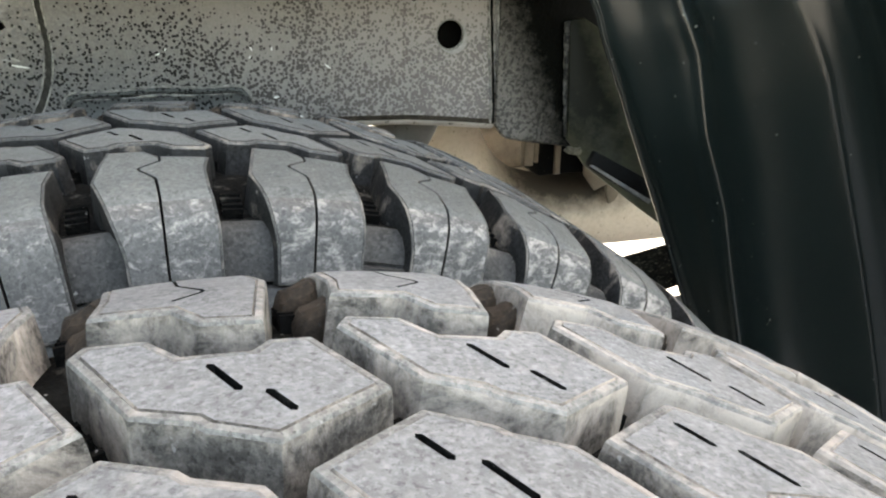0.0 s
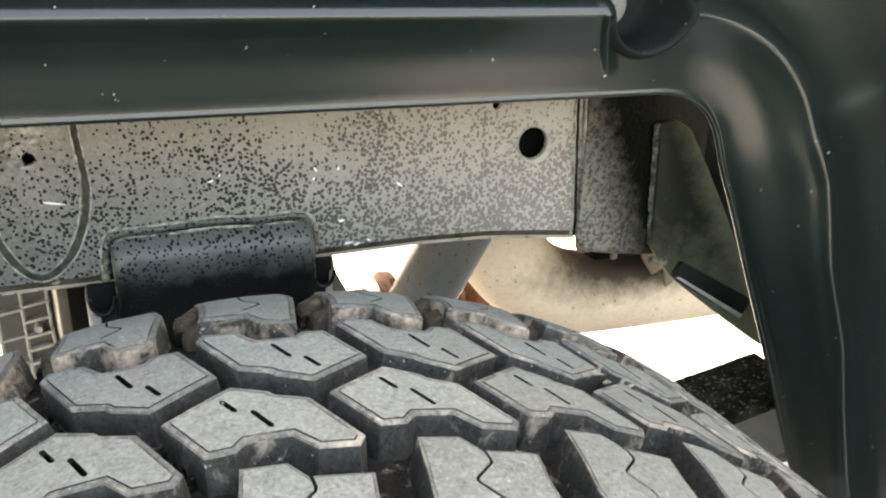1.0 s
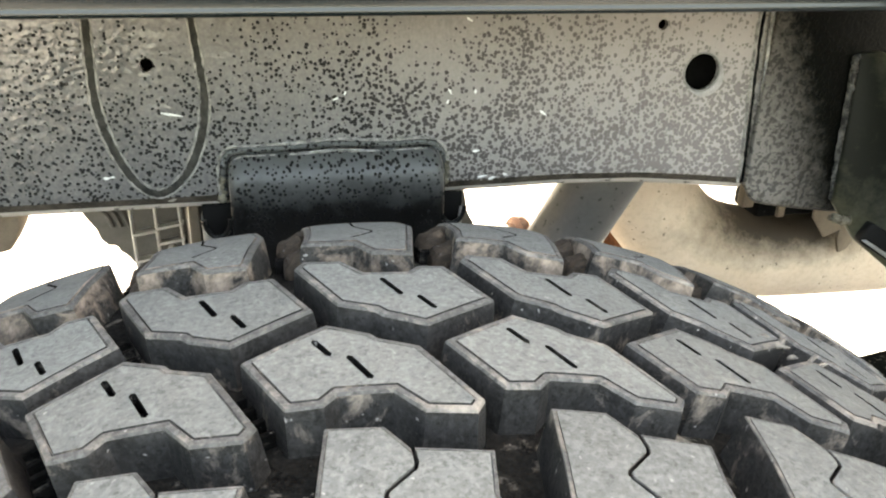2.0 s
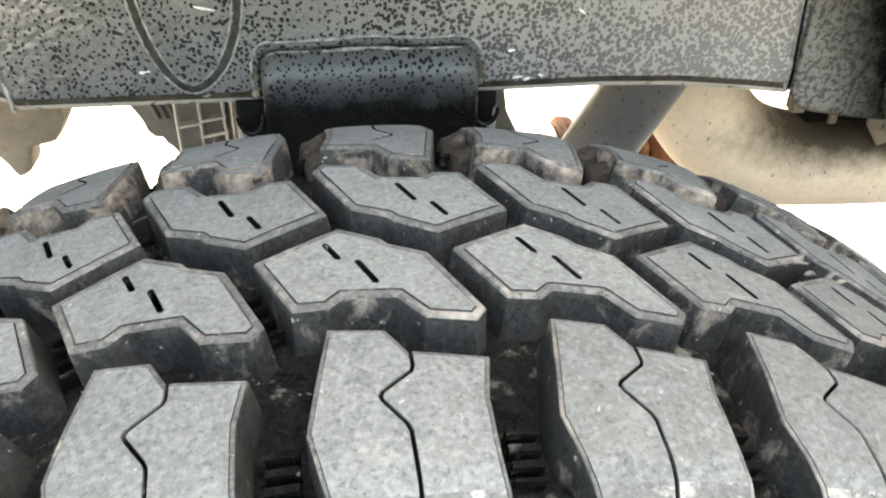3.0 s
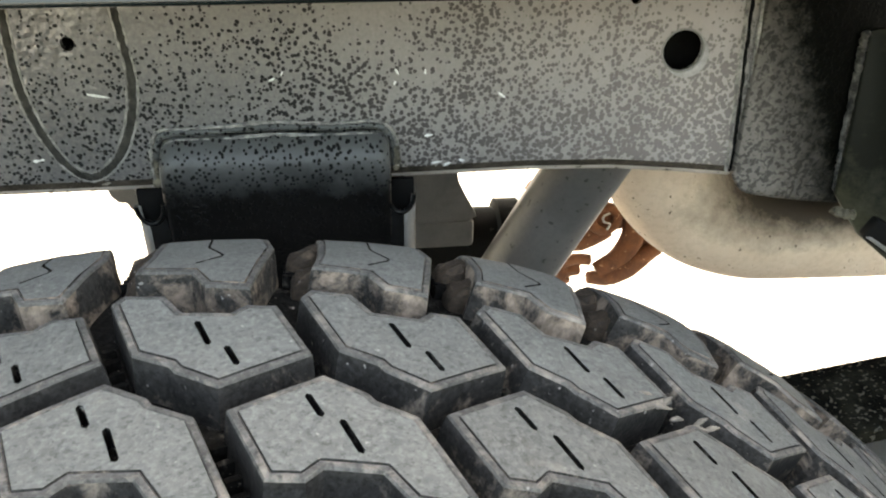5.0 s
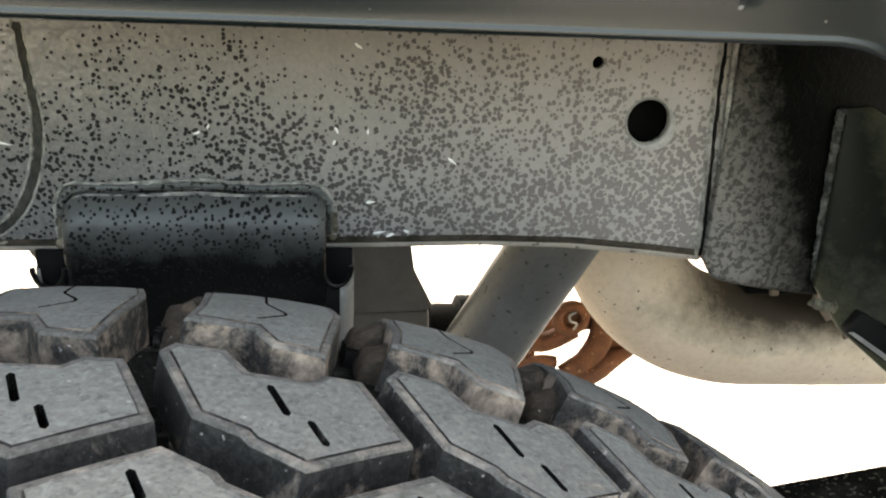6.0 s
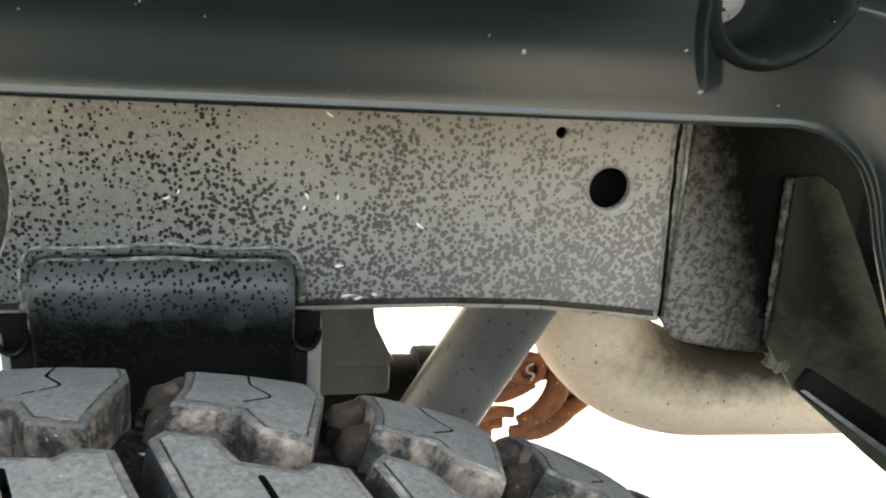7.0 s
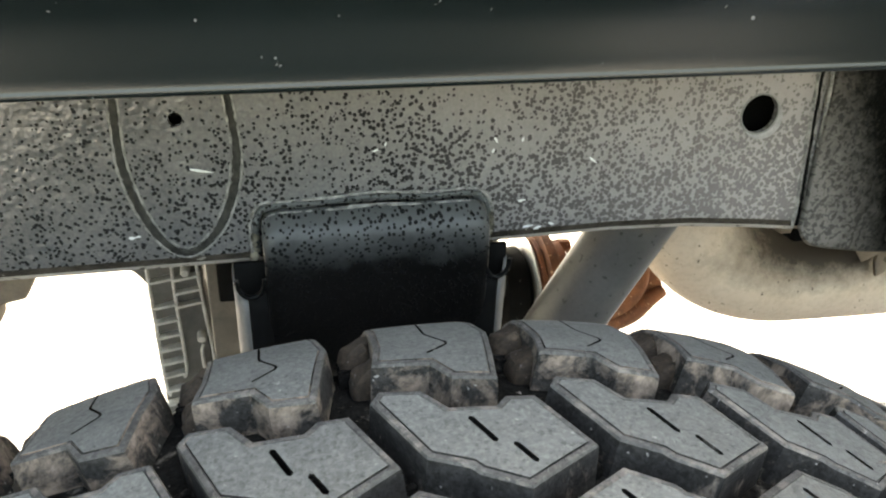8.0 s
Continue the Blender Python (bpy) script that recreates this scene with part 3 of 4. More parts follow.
bmesh.ops.create_cone(bm, cap_ends=True, segments=24, radius1=0.0115, radius2=0.011, depth=0.002, matrix=pose(0.2312, 0.172, 0.8605, 90, 0, 0))
under(part("bolt", bm, M_SHOCK, None, "dull grey steel hexagonal bolt with a washer", True, 30), cup)

# ---- frame rail ----
rail = empty("frame_rail", (0, 0.285, 0.69))
tagged(rail, "dusty grey painted steel chassis rail covered in dark dried drops", "chassis rail")
def rail_body():
    bm = bmesh.new()
    low = [(-1.0, 0.697), (-0.187, 0.6955), (-0.181, 0.6893), (-0.06, 0.6895), (0.08, 0.6905), (0.15, 0.6915), (0.20, 0.6900), (0.24, 0.6862), (0.274, 0.6822)]
    xs = [-1.0, -0.6] + [-0.3 + 0.006 * k for k in range(96)]
    xs = [x for x in xs if x < 0.274] + [0.274]
    def zb(x):
        for (a, za), (b, zb_) in zip(low, low[1:]):
            if a <= x <= b:
                return za + (zb_ - za) * (x - a) / (b - a)
        return low[-1][1]
    rings = []
    for x in xs:
        z = zb(x)
        prof = [(0.2500, 0.90), (0.2500, z + 0.0150), (0.2506, z + 0.0105), (0.2525, z + 0.0062), (0.2560, z + 0.0026), (0.2610, z + 0.0006), (0.267, z), (0.316, z), (0.320, z + 0.004), (0.320, 0.90)]
        rings.append([bm.verts.new((x, y, zz)) for y, zz in prof])
    for r0, r1 in zip(rings, rings[1:]):
        for k in range(len(r0)):
            bm.faces.new((r0[k], r1[k], r1[(k + 1) % len(r0)], r0[(k + 1) % len(r0)]))
    bm.faces.new(rings[0][::-1])
    bm.faces.new(rings[-1])
    return bm


body = under(part("web", rail_body(), M_RAIL, None, smooth=True, angle=30), rail)
bm = bmesh.new()
for x, z, r in ((0.2315, 0.7622, 0.0113), (0.2022, 0.7902, 0.0030), (-0.0832, 0.7735, 0.0034)):
    bmesh.ops.create_cone(bm, cap_ends=True, segments=32, radius1=r, radius2=r, depth=0.02, matrix=pose(x, 0.250, z, 90, 0, 0))
add_box(bm, -0.995, 0.270, 0.2535, 0.316, 0.704, 0.895)
cutter = new("cutter", mesh_of("cutter", bm, M_BLACK, False))
md = body.modifiers.new("holes", 'BOOLEAN')
md.object, md.operation, md.solver = cutter, 'DIFFERENCE', 'EXACT'
md.use_self = True
bpy.context.view_layer.update()
done = bpy.data.meshes.new_from_object(body.evaluated_get(bpy.context.evaluated_depsgraph_get()))
body.modifiers.clear()
body.data = done
# brown grime cakes the under edge; ground light is painted pale on the flange
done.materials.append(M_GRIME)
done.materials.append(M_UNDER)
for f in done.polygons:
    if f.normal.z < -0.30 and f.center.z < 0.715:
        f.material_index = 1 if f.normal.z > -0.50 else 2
bpy.data.objects.remove(cutter)
# black sheet added inside the rail so that its holes stay dark
bm = bmesh.new()
add_box(bm, -0.99, 0.262, 0.276, 0.279, 0.706, 0.893)
under(part("hole_backing", bm, M_BLACK, None, "black sheet added behind the rail's holes"), rail)
# rims pressed round the large hole
bm = bmesh.new()
add_tube(bm, [(0.2315 + 0.0116 * math.cos(t * math.pi / 16), 0.2504, 0.7622 + 0.0116 * math.sin(t * math.pi / 16)) for t in range(33)], 0.0008, 8, False)
under(part("hole_rim", bm, M_PLATE), body)
# the gleam on the hole's rim, painted as a pale crescent at lower right
bm = bmesh.new()
def collar(t, r, k, yy):
    q = r + k * max(0.0, math.cos(t - 5.5)) ** 1.5
    return bm.verts.new((0.2316 + q * math.cos(t), yy, 0.7621 + q * math.sin(t)))


rings = [[collar(math.pi * j / 24, r, k, yy) for j in range(48)] for r, k, yy in ((0.0112, 0.0, 0.2515), (0.0115, 0.0006, 0.2499), (0.0117, 0.0028, 0.2496), (0.0119, 0.0048, 0.2501))]
for r0, r1 in zip(rings, rings[1:]):
    for k in range(48):
        bm.faces.new((r0[k], r0[(k + 1) % 48], r1[(k + 1) % 48], r1[k]))
under(part("hole_collar", bm, M_RIM, None, "pale crescent round the hole for the gleam on its rim", True, 60), body)

seamed = [(0.2655, 0.2502, 0.83), (0.2662, 0.2502, 0.785), (0.2690, 0.2502, 0.74), (0.2712, 0.2502, 0.708), (0.2722, 0.2502, 0.690)]
under(bead("weld_seam", seamed, 0.0012, None, "dark weld bead down the joint", 3, M_BLACK, 12), rail)
under(bead("weld_seam", [(x + 0.0042, y - 0.003, z) for x, y, z in seamed], 0.0017, None, "", 4, M_WELD, 12), rail)
under(bead("weld_seam", [(x - 0.0028, y, z) for x, y, z in seamed], 0.0013, None, "", 41, M_WELD, 12), rail)
trace = [(-0.1095, 0.2503, 0.80), (-0.1105, 0.2503, 0.775), (-0.1105, 0.2503, 0.752), (-0.1055, 0.2503, 0.729), (-0.0975, 0.2503, 0.712), (-0.0885, 0.2503, 0.7035),
         (-0.079, 0.2503, 0.7045), (-0.0680, 0.2503, 0.7155), (-0.0595, 0.2503, 0.735), (-0.0560, 0.2503, 0.757), (-0.0575, 0.2503, 0.776), (-0.0595, 0.2503, 0.80)]
under(bead("weld_trace", trace, 0.0023, None, "U-shaped dark sealed weld trace", 5, M_TRACE, 10, 0.40, 0.7), body)
under(bead("weld_trace", [((x + 0.0838) * 1.085 - 0.0838, y - 0.0003, z - 0.0025) for x, y, z in trace], 0.0006, None, "", 15, M_WELD, 10, 0.6), body)
under(bead("weld_trace", [((x + 0.0838) * 0.91 - 0.0838, y - 0.0003, z + 0.0027) for x, y, z in trace], 0.0006, None, "", 16, M_WELD, 10, 0.6), body)
under(bead("weld_seam", [(-0.187, 0.2502, 0.86), (-0.186, 0.2502, 0.78), (-0.184, 0.2502, 0.72), (-0.181, 0.2502, 0.693)], 0.0015, None, "", 6, M_WELD, 10), rail)

rnd = random.Random(31)
for x, z, ln, tilt in ((0.013, 0.7527, 0.0022, 20), (0.0182, 0.7558, 0.0014, 70), (0.0772, 0.7551, 0.0020, -60), (0.0921, 0.7548, 0.0014, 80), (0.1333, 0.7407, 0.0030, -35), (0.087, 0.7946, 0.0026, -35),
                       (0.0936, 0.7194, 0.0028, 5), (0.098, 0.7034, 0.0036, 8), (-0.0739, 0.7469, 0.0058, -12), (0.0761, 0.7490, 0.0016, 60), (0.1040, 0.7020, 0.0024, 20), (0.112, 0.7040, 0.0018, -10)):
    bm = bmesh.new()
    n = 7
    ring = [(ln * math.cos(2 * math.pi * k / n) * rnd.uniform(0.7, 1.1), 0.00055 * math.sin(2 * math.pi * k / n) * rnd.uniform(0.6, 1.5)) for k in range(n)]
    c, sn = math.cos(radians(tilt)), math.sin(radians(tilt))
    add_prism(bm, [(x + a * c - b * sn, z + a * sn + b * c) for a, b in ring], 0.2494, 0.2502)
    under(part("paint_chip", bm, M_CHIP, None, "", False), body)

# rear bracket plate lapped over the rail, with rib and gusset
def lapped_plate():
    bm = bmesh.new()
    rows = []
    for x in [0.2725, 0.2732, 0.275, 0.278, 0.282, 0.288, 0.296, 0.304, 0.312, 0.320, 0.328, 0.336, 0.344, 0.356, 0.370, 0.386, 0.400]:
        low = 0.6780 - (x - 0.28) * 0.19 if x > 0.283 else 0.6780 + (0.283 - x) ** 2 * 110
        bow = 2.2 * max(0.0, x - 0.292) ** 2 + (0.0016 if x < 0.2728 else 0.0)
        rows.append([bm.verts.new((x, 0.2462 + bow + 0.0012 * (1 if k == 0 else 0), low + (0.90 - low) * f)) for k, f in enumerate((0, 0.008, 0.03, 0.1, 0.25, 0.45, 0.7, 1.0))])
    for r0, r1 in zip(rows, rows[1:]):
        for k in range(len(r0) - 1):
            bm.faces.new((r0[k], r0[k + 1], r1[k + 1], r1[k]))
    return bm


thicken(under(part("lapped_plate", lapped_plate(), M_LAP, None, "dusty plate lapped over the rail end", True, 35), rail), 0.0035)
# backing boxes added behind the gusset to keep the deep cavity black
bm = bmesh.new()
add_box(bm, 0.274, 1.60, 0.335, 0.365, 0.690, 0.90, 0.003)
add_box(bm, 0.402, 1.10, 0.264, 0.318, 0.64, 0.704, 0.003)
under(part("rear_backing", bm, M_BLACK, None, "dark boxes added as the rail's rear to keep the cavity black"), rail)
under(bead("rib", [(0.3325, 0.2470, 0.771), (0.3345, 0.2475, 0.745), (0.3380, 0.2485, 0.705), (0.3415, 0.2495, 0.675)], 0.0026, None, "vertical dark weld rib", 8, M_RIB, 16, 0.9), rail)
under(bead("weld_lump", [(0.337, 0.2415, 0.6660), (0.343, 0.2390, 0.6640), (0.349, 0.2362, 0.6640)], 0.0032, None, "tan dirt-caked end of the weld", 9, M_TANWELD, 10, 0.9), rail)
def slant(bm):
    """Swings a plate built at y = 0 outwards from the rib."""
    for v in bm.verts:
        v.co.y += 0.2440 - 0.45 * (v.co.x - 0.337)
    return bm


bm = bmesh.new()
add_prism(bm, [(0.3345, 0.772), (0.345, 0.7745), (0.356, 0.767), (0.370, 0.740), (0.388, 0.703), (0.407, 0.660), (0.436, 0.590), (0.424, 0.596), (0.400, 0.614), (0.355, 0.6500), (0.339, 0.6735)], 0.0, 0.0045, 0.0012)
gusset = under(part("gusset", slant(bm), M_GUSSET, None, "dull grey-green triangular gusset plate", True, 35), rail)
bm = bmesh.new()
add_prism(bm, [(0.3585, 0.6655), (0.4085, 0.6385), (0.4105, 0.6345), (0.4055, 0.6215), (0.402, 0.6210), (0.3550, 0.6500), (0.3535, 0.6530)], -0.0075, -0.0002, 0.0018)
pad = under(part("edge_pad", slant(bm), M_PAD, None, "black rubber pad along the gusset edge", True, 40), gusset)
# light along the pad's lower edge, painted as a pale strip
bm = bmesh.new()
add_prism(bm, [(0.3538, 0.6528), (0.3565, 0.6535), (0.4045, 0.6240), (0.4028, 0.6206)], -0.0092, -0.0076, 0.0004)
under(part("lit_edge", slant(bm), M_RIM, None, "pale strip for the light on the pad's lower edge"), pad)
for outline, y0, y1 in (([(0.486, 0.64), (0.486, 0.566), (0.491, 0.552), (0.499, 0.556), (0.519, 0.590), (0.519, 0.64)], 0.404, 0.408), ([(0.452, 0.592), (0.468, 0.571), (0.484, 0.578), (0.484, 0.64), (0.452, 0.64)], 0.400, 0.403),
                        ([(0.415, 0.70), (0.423, 0.70), (0.424, 0.593), (0.417, 0.593)], 0.403, 0.407), ([(0.377, 0.70), (0.389, 0.70), (0.389, 0.606), (0.378, 0.606)], 0.400, 0.410), ([(0.391, 0.70), (0.397, 0.70), (0.397, 0.608), (0.392, 0.608)], 0.404, 0.409)):
    bm = bmesh.new()
    add_prism(bm, outline, y0, y1, 0.001)
    under(part("hanger_tab", bm, M_TAN, None, "tan dusty hanger tab"), rail)
bm = bmesh.new()
add_box(bm, 0.40, 0.56, 0.31, 0.41, 0.636, 0.646, 0.002)
under(part("hanger_arm", bm, M_BLACK), rail)

# filler box added to keep the space behind the tabs dark
bm = bmesh.new()
add_box(bm, 0.402, 0.56, 0.412, 0.452, 0.590, 0.700, 0.003)
under(part("hanger_filler", bm, M_BLACK, None, "dark filler box added behind the tabs"), rail)

cross = empty("cross_panel", (0.75, 1.035, 0.412))
tagged(cross, "tan dusty steel panel hanging under the load bed", "panel")
bm = bmesh.new()
add_box(bm, 0.42, 1.30, 1.030, 1.036, 0.418, 0.798, 0.002)
under(part("sheet", bm, M_TAN), cross)
bm = bmesh.new()
add_box(bm, 0.42, 1.30, 1.018, 1.0295, 0.412, 0.424, 0.002)
under(part("folded_edge", bm, M_TAN), cross)

# ---- bump stop bracket ----
stop = empty("bump_stop_bracket", (0.013, 0.235, 0.60))
tagged(stop, "black painted folded steel bump stop bracket welded to the chassis rail", "bracket")
def bracket_front():
    bm = bmesh.new()
    prof = [(0.2495, 0.7235), (0.2450, 0.7232), (0.2405, 0.7215), (0.2365, 0.7180), (0.2342, 0.7130), (0.2336, 0.7070), (0.2339, 0.695), (0.2352, 0.680), (0.2378, 0.660), (0.243, 0.635), (0.252, 0.60)]
    xs = [-0.046, -0.0452, -0.043, -0.039, -0.030, 0.0, 0.03, 0.055, 0.064, 0.068, 0.0702, 0.071]
    rows = []
    for x in xs:
        e = min(x + 0.046, 0.071 - x)
        k = 0.0
        if e < 0.007:
            k = 0.007 - math.sqrt(max(0.007 ** 2 - (0.007 - e) ** 2, 0))
        rows.append([bm.verts.new((x, y + k * 0.25 * (1 if j else 0), z - k * (1 if z > 0.69 else 0))) for j, (y, z) in enumerate(prof)])
    for r0, r1 in zip(rows, rows[1:]):
        for k in range(len(r0) - 1):
            bm.faces.new((r0[k], r0[k + 1], r1[k + 1], r1[k]))
    return bm


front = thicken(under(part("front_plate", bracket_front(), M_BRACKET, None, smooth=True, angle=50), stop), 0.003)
def rolled_flange(outer, side, bend):
    """The side of the bracket: a sheet rolled back from the front plate."""
    bm = bmesh.new()
    rows = [[bm.verts.new((outer - side * dx, y + (0.686 - z) * 0.06, z - (0.0085 if 0.002 < dx < 0.016 and z > 0.68 else 0.0))) for dx, y in bend] for z in (0.56, 0.60, 0.64, 0.67, 0.6875)]
    for r0, r1 in zip(rows, rows[1:]):
        for k in range(len(r0) - 1):
            bm.faces.new((r0[k], r0[k + 1], r1[k + 1], r1[k]))
    return bm


# black front and pale bend paint how light falls on one rolled sheet
for outer, side in ((-0.0635, -1), (0.0855, 1)):
    thicken(under(part("front_strip", rolled_flange(outer, side, [(0.0185, 0.2368), (0.0105, 0.2370), (0.0082, 0.2374), (0.0070, 0.2378)]), M_BLACK, None, "", True, 60), stop), 0.0018)
    thicken(under(part("side_flange", rolled_flange(outer, side, [(0.0070, 0.2378), (0.0046, 0.2391), (0.0026, 0.2412), (0.0012, 0.2438), (0.0003, 0.247), (0.0, 0.252), (0.0, 0.315)]), M_PLATE, None, "rolled side flange, painted pale where its bend is lit", True, 60), stop), 0.0018)
# fillers added so that the open notches stay dark
for x0, x1 in ((-0.0632, -0.0462), (0.0702, 0.0852)):
    bm = bmesh.new()
    add_box(bm, x0, x1, 0.2445, 0.2478, 0.676, 0.6965, 0.0008)
    under(part("notch_filler", bm, M_BLACK, None, "dark filler added behind the notch"), stop)
bm = bmesh.new()
add_box(bm, -0.0570, 0.0835, 0.258, 0.261, 0.56, 0.690, 0.001)
under(part("lower_plate", bm, M_BLACK), stop)
bm = bmesh.new()
add_box(bm, -0.0565, 0.083, 0.264, 0.312, 0.58, 0.686, 0.004)
under(part("rubber_stop", bm, M_BLACK, None, "black rubber bump stop block"), stop)
for cx in (-0.0548, 0.0772):
    bm = bmesh.new()
    add_tube(bm, [(cx + 0.0072 * math.cos(t), 0.2352, 0.6915 + 0.0105 * math.sin(t)) for t in [math.pi + math.pi * k / 12 for k in range(13)]], 0.0014, 8)
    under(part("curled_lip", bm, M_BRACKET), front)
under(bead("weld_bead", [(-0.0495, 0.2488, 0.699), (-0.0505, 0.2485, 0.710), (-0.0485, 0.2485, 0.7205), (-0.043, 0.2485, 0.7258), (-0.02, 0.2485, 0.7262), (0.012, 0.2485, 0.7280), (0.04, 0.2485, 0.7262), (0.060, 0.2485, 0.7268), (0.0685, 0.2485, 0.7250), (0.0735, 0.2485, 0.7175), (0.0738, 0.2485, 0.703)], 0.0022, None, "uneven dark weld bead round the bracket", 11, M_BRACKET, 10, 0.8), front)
BEAD = [(-0.0520, 0.2480, 0.699), (-0.0530, 0.2480, 0.711), (-0.0508, 0.2480, 0.7228), (-0.0445, 0.2480, 0.7282), (-0.02, 0.2480, 0.7287), (0.012, 0.2480, 0.7306), (0.040, 0.2480, 0.7288), (0.061, 0.2480, 0.7294), (0.0702, 0.2480, 0.7275), (0.0758, 0.2480, 0.7190), (0.0762, 0.2480, 0.703)]
under(bead("bead_edge", BEAD, 0.0010, None, "thin pale outer edge of the weld", 21, M_WELD, 10, 0.9, 1.6), front)
under(bead("bead_edge", [((x - 0.0118) * 0.925 + 0.0118, y - 0.0042, z - 0.0052) for x, y, z in BEAD[2:9]], 0.0010, None, "thin pale inner edge of the weld", 22, M_WELD, 10, 0.9, 1.6), front)

rnd = random.Random(77)
for cx, cz in ((-0.0512, 0.7035), (0.0752, 0.7075)):
    bm = bmesh.new()
    for k in range(4):
        bmesh.ops.create_icosphere(bm, subdivisions=2, radius=rnd.uniform(0.0020, 0.0030), matrix=Matrix.Translation((cx + rnd.uniform(-0.0012, 0.0012), 0.2482, cz - 0.005 + 0.0036 * k)) @ Matrix.Diagonal((1, 0.7, 1.25, 1)))
    under(part("weld_lump", bm, M_TANWELD, None, "tan dirt-caked end of the weld", True, 70), front)

# ---- shock absorber ----
shock = empty("shock_absorber", (0.12, 0.36, 0.45))
tagged(shock, "grey painted tubular shock absorber leaning behind the chassis rail", "shock absorber")
ax_ = Vector((0.245, 0.352, 0.70)) - Vector((0.130, 0.372, 0.475))
foot = Vector((0.130, 0.372, 0.475))
bm = bmesh.new()
add_tube(bm, [foot + ax_ * t for t in (0.30, 0.305, 1.0)], [0.0262, 0.0275, 0.0275], 32)
under(part("dust_tube", bm, M_SHOCK, None, "grey dust tube with small dark spots"), shock)
bm = bmesh.new()
add_tube(bm, [foot + ax_ * t for t in (0.0, 0.36)], 0.0245, 28)
under(part("lower_tube", bm, M_SHOCK), shock)
bm = bmesh.new()
add_tube(bm, [foot + ax_ * -0.02 + Vector((0, -0.03, 0)), foot + ax_ * -0.02 + Vector((0, 0.03, 0))], 0.022, 24)
under(part("mounting_eye", bm, M_BLACK), shock)

# ---- exhaust pipe ----
pipe = empty("exhaust_pipe", (0.5, 0.455, 0.5))
tagged(pipe, "tan dusty bent steel exhaust pipe beneath the chassis rail", "exhaust pipe")
bm = bmesh.new()
add_tube(bm, spline([(1.25, 0.455, 0.520), (0.90, 0.455, 0.526), (0.60, 0.455, 0.530), (0.46, 0.455, 0.534), (0.402, 0.455, 0.539), (0.356, 0.456, 0.557), (0.322, 0.458, 0.590), (0.301, 0.462, 0.635), (0.291, 0.468, 0.69), (0.285, 0.475, 0.76)], 8), 0.0455, 40)
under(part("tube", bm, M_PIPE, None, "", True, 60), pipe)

# ---- leaf spring ----
leaf = empty("leaf_spring", (0.3, 0.2, 0.5))
tagged(leaf, "black dusty steel leaf spring running to the rear", "leaf spring")
def leaf_bar(pts, y0, y1, th):
    bm = bmesh.new()
    rows = [[bm.verts.new((p.x, y, p.z - d)) for y, d in ((y0, 0), (y1, 0), (y1, th), (y0, th))] for p in spline(pts, 6)]
    for r0, r1 in zip(rows, rows[1:]):
        for k in range(4):
            bm.faces.new((r0[k], r1[k], r1[(k + 1) % 4], r0[(k + 1) % 4]))
    bm.faces.new(rows[0][::-1])
    bm.faces.new(rows[-1])
    return bm


under(part("leaf", leaf_bar([(-0.2, 0, 0.505), (0.1, 0, 0.520), (0.28, 0, 0.548), (0.445, 0, 0.573)], 0.165, 0.225, 0.009), M_LEAF, None, "", True, 30), leaf)
under(part("leaf", leaf_bar([(-0.3, 0, 0.470), (0.1, 0, 0.482), (0.30, 0, 0.502), (0.50, 0, 0.522), (0.75, 0, 0.560)], 0.165, 0.225, 0.010), M_PLATE, None, "", True, 30), leaf)

# ---- things behind the rail ----
knuckle = empty("rusty_yoke", (0.33, 0.62, 0.42))
tagged(knuckle, "orange-rusted cast iron drive yoke with ring and curved arms", "yoke")
bm = bmesh.new()
c = Vector((0.3255, 0.598, 0.480))
add_tube(bm, [c + Vector((0.0145 * math.cos(t), 0, 0.0145 * math.sin(t))) for t in [2 * math.pi * k / 24 for k in range(25)]], 0.0055, 10, False)
bmesh.ops.create_cone(bm, cap_ends=True, segments=20, radius1=0.012, radius2=0.012, depth=0.004, matrix=pose(0.3255, 0.604, 0.480, 90, 0, 0))
eye = under(part("eye", bm, M_RUST, None, "rusty ring eye"), knuckle)
bm = bmesh.new()
add_tube(bm, spline([(0.3295, 0.594, 0.4885), (0.3225, 0.593, 0.4850), (0.3235, 0.593, 0.4790), (0.3305, 0.593, 0.4755), (0.3280, 0.593, 0.4690)], 6), 0.0013, 8)
under(part("clip", bm, M_STEEL, None, "bright bent wire clip"), eye)
bm = bmesh.new()
add_tube(bm, spline([(0.400, 0.61, 0.434), (0.382, 0.605, 0.428), (0.360, 0.60, 0.414), (0.338, 0.60, 0.404), (0.314, 0.60, 0.405)], 6), [0.007 + 0.004 * math.sin(k / 24 * math.pi) for k in range(25)], 12)
add_tube(bm, spline([(0.345, 0.612, 0.500), (0.362, 0.610, 0.480), (0.364, 0.608, 0.450), (0.350, 0.606, 0.425), (0.325, 0.604, 0.410)], 6), [0.010 + 0.003 * math.sin(k / 24 * math.pi) for k in range(25)], 12)
under(part("curved_arm", bm, M_RUST), knuckle)
bm = bmesh.new()
add_tube(bm, spline([(0.335, 0.61, 0.462), (0.318, 0.61, 0.452), (0.300, 0.61, 0.446), (0.282, 0.61, 0.452)], 6), 0.0105, 12)
add_tube(bm, spline([(0.318, 0.61, 0.422), (0.300, 0.61, 0.424), (0.282, 0.61, 0.418), (0.270, 0.61, 0.41)], 6), 0.0065, 12)
under(part("lug", bm, M_RUST), knuckle)
bm = bmesh.new()
add_prism(bm, [(0.345, 0.505), (0.375, 0.485), (0.398, 0.448), (0.404, 0.432), (0.385, 0.428), (0.366, 0.440), (0.356, 0.47)], 0.612, 0.626, 0.003)
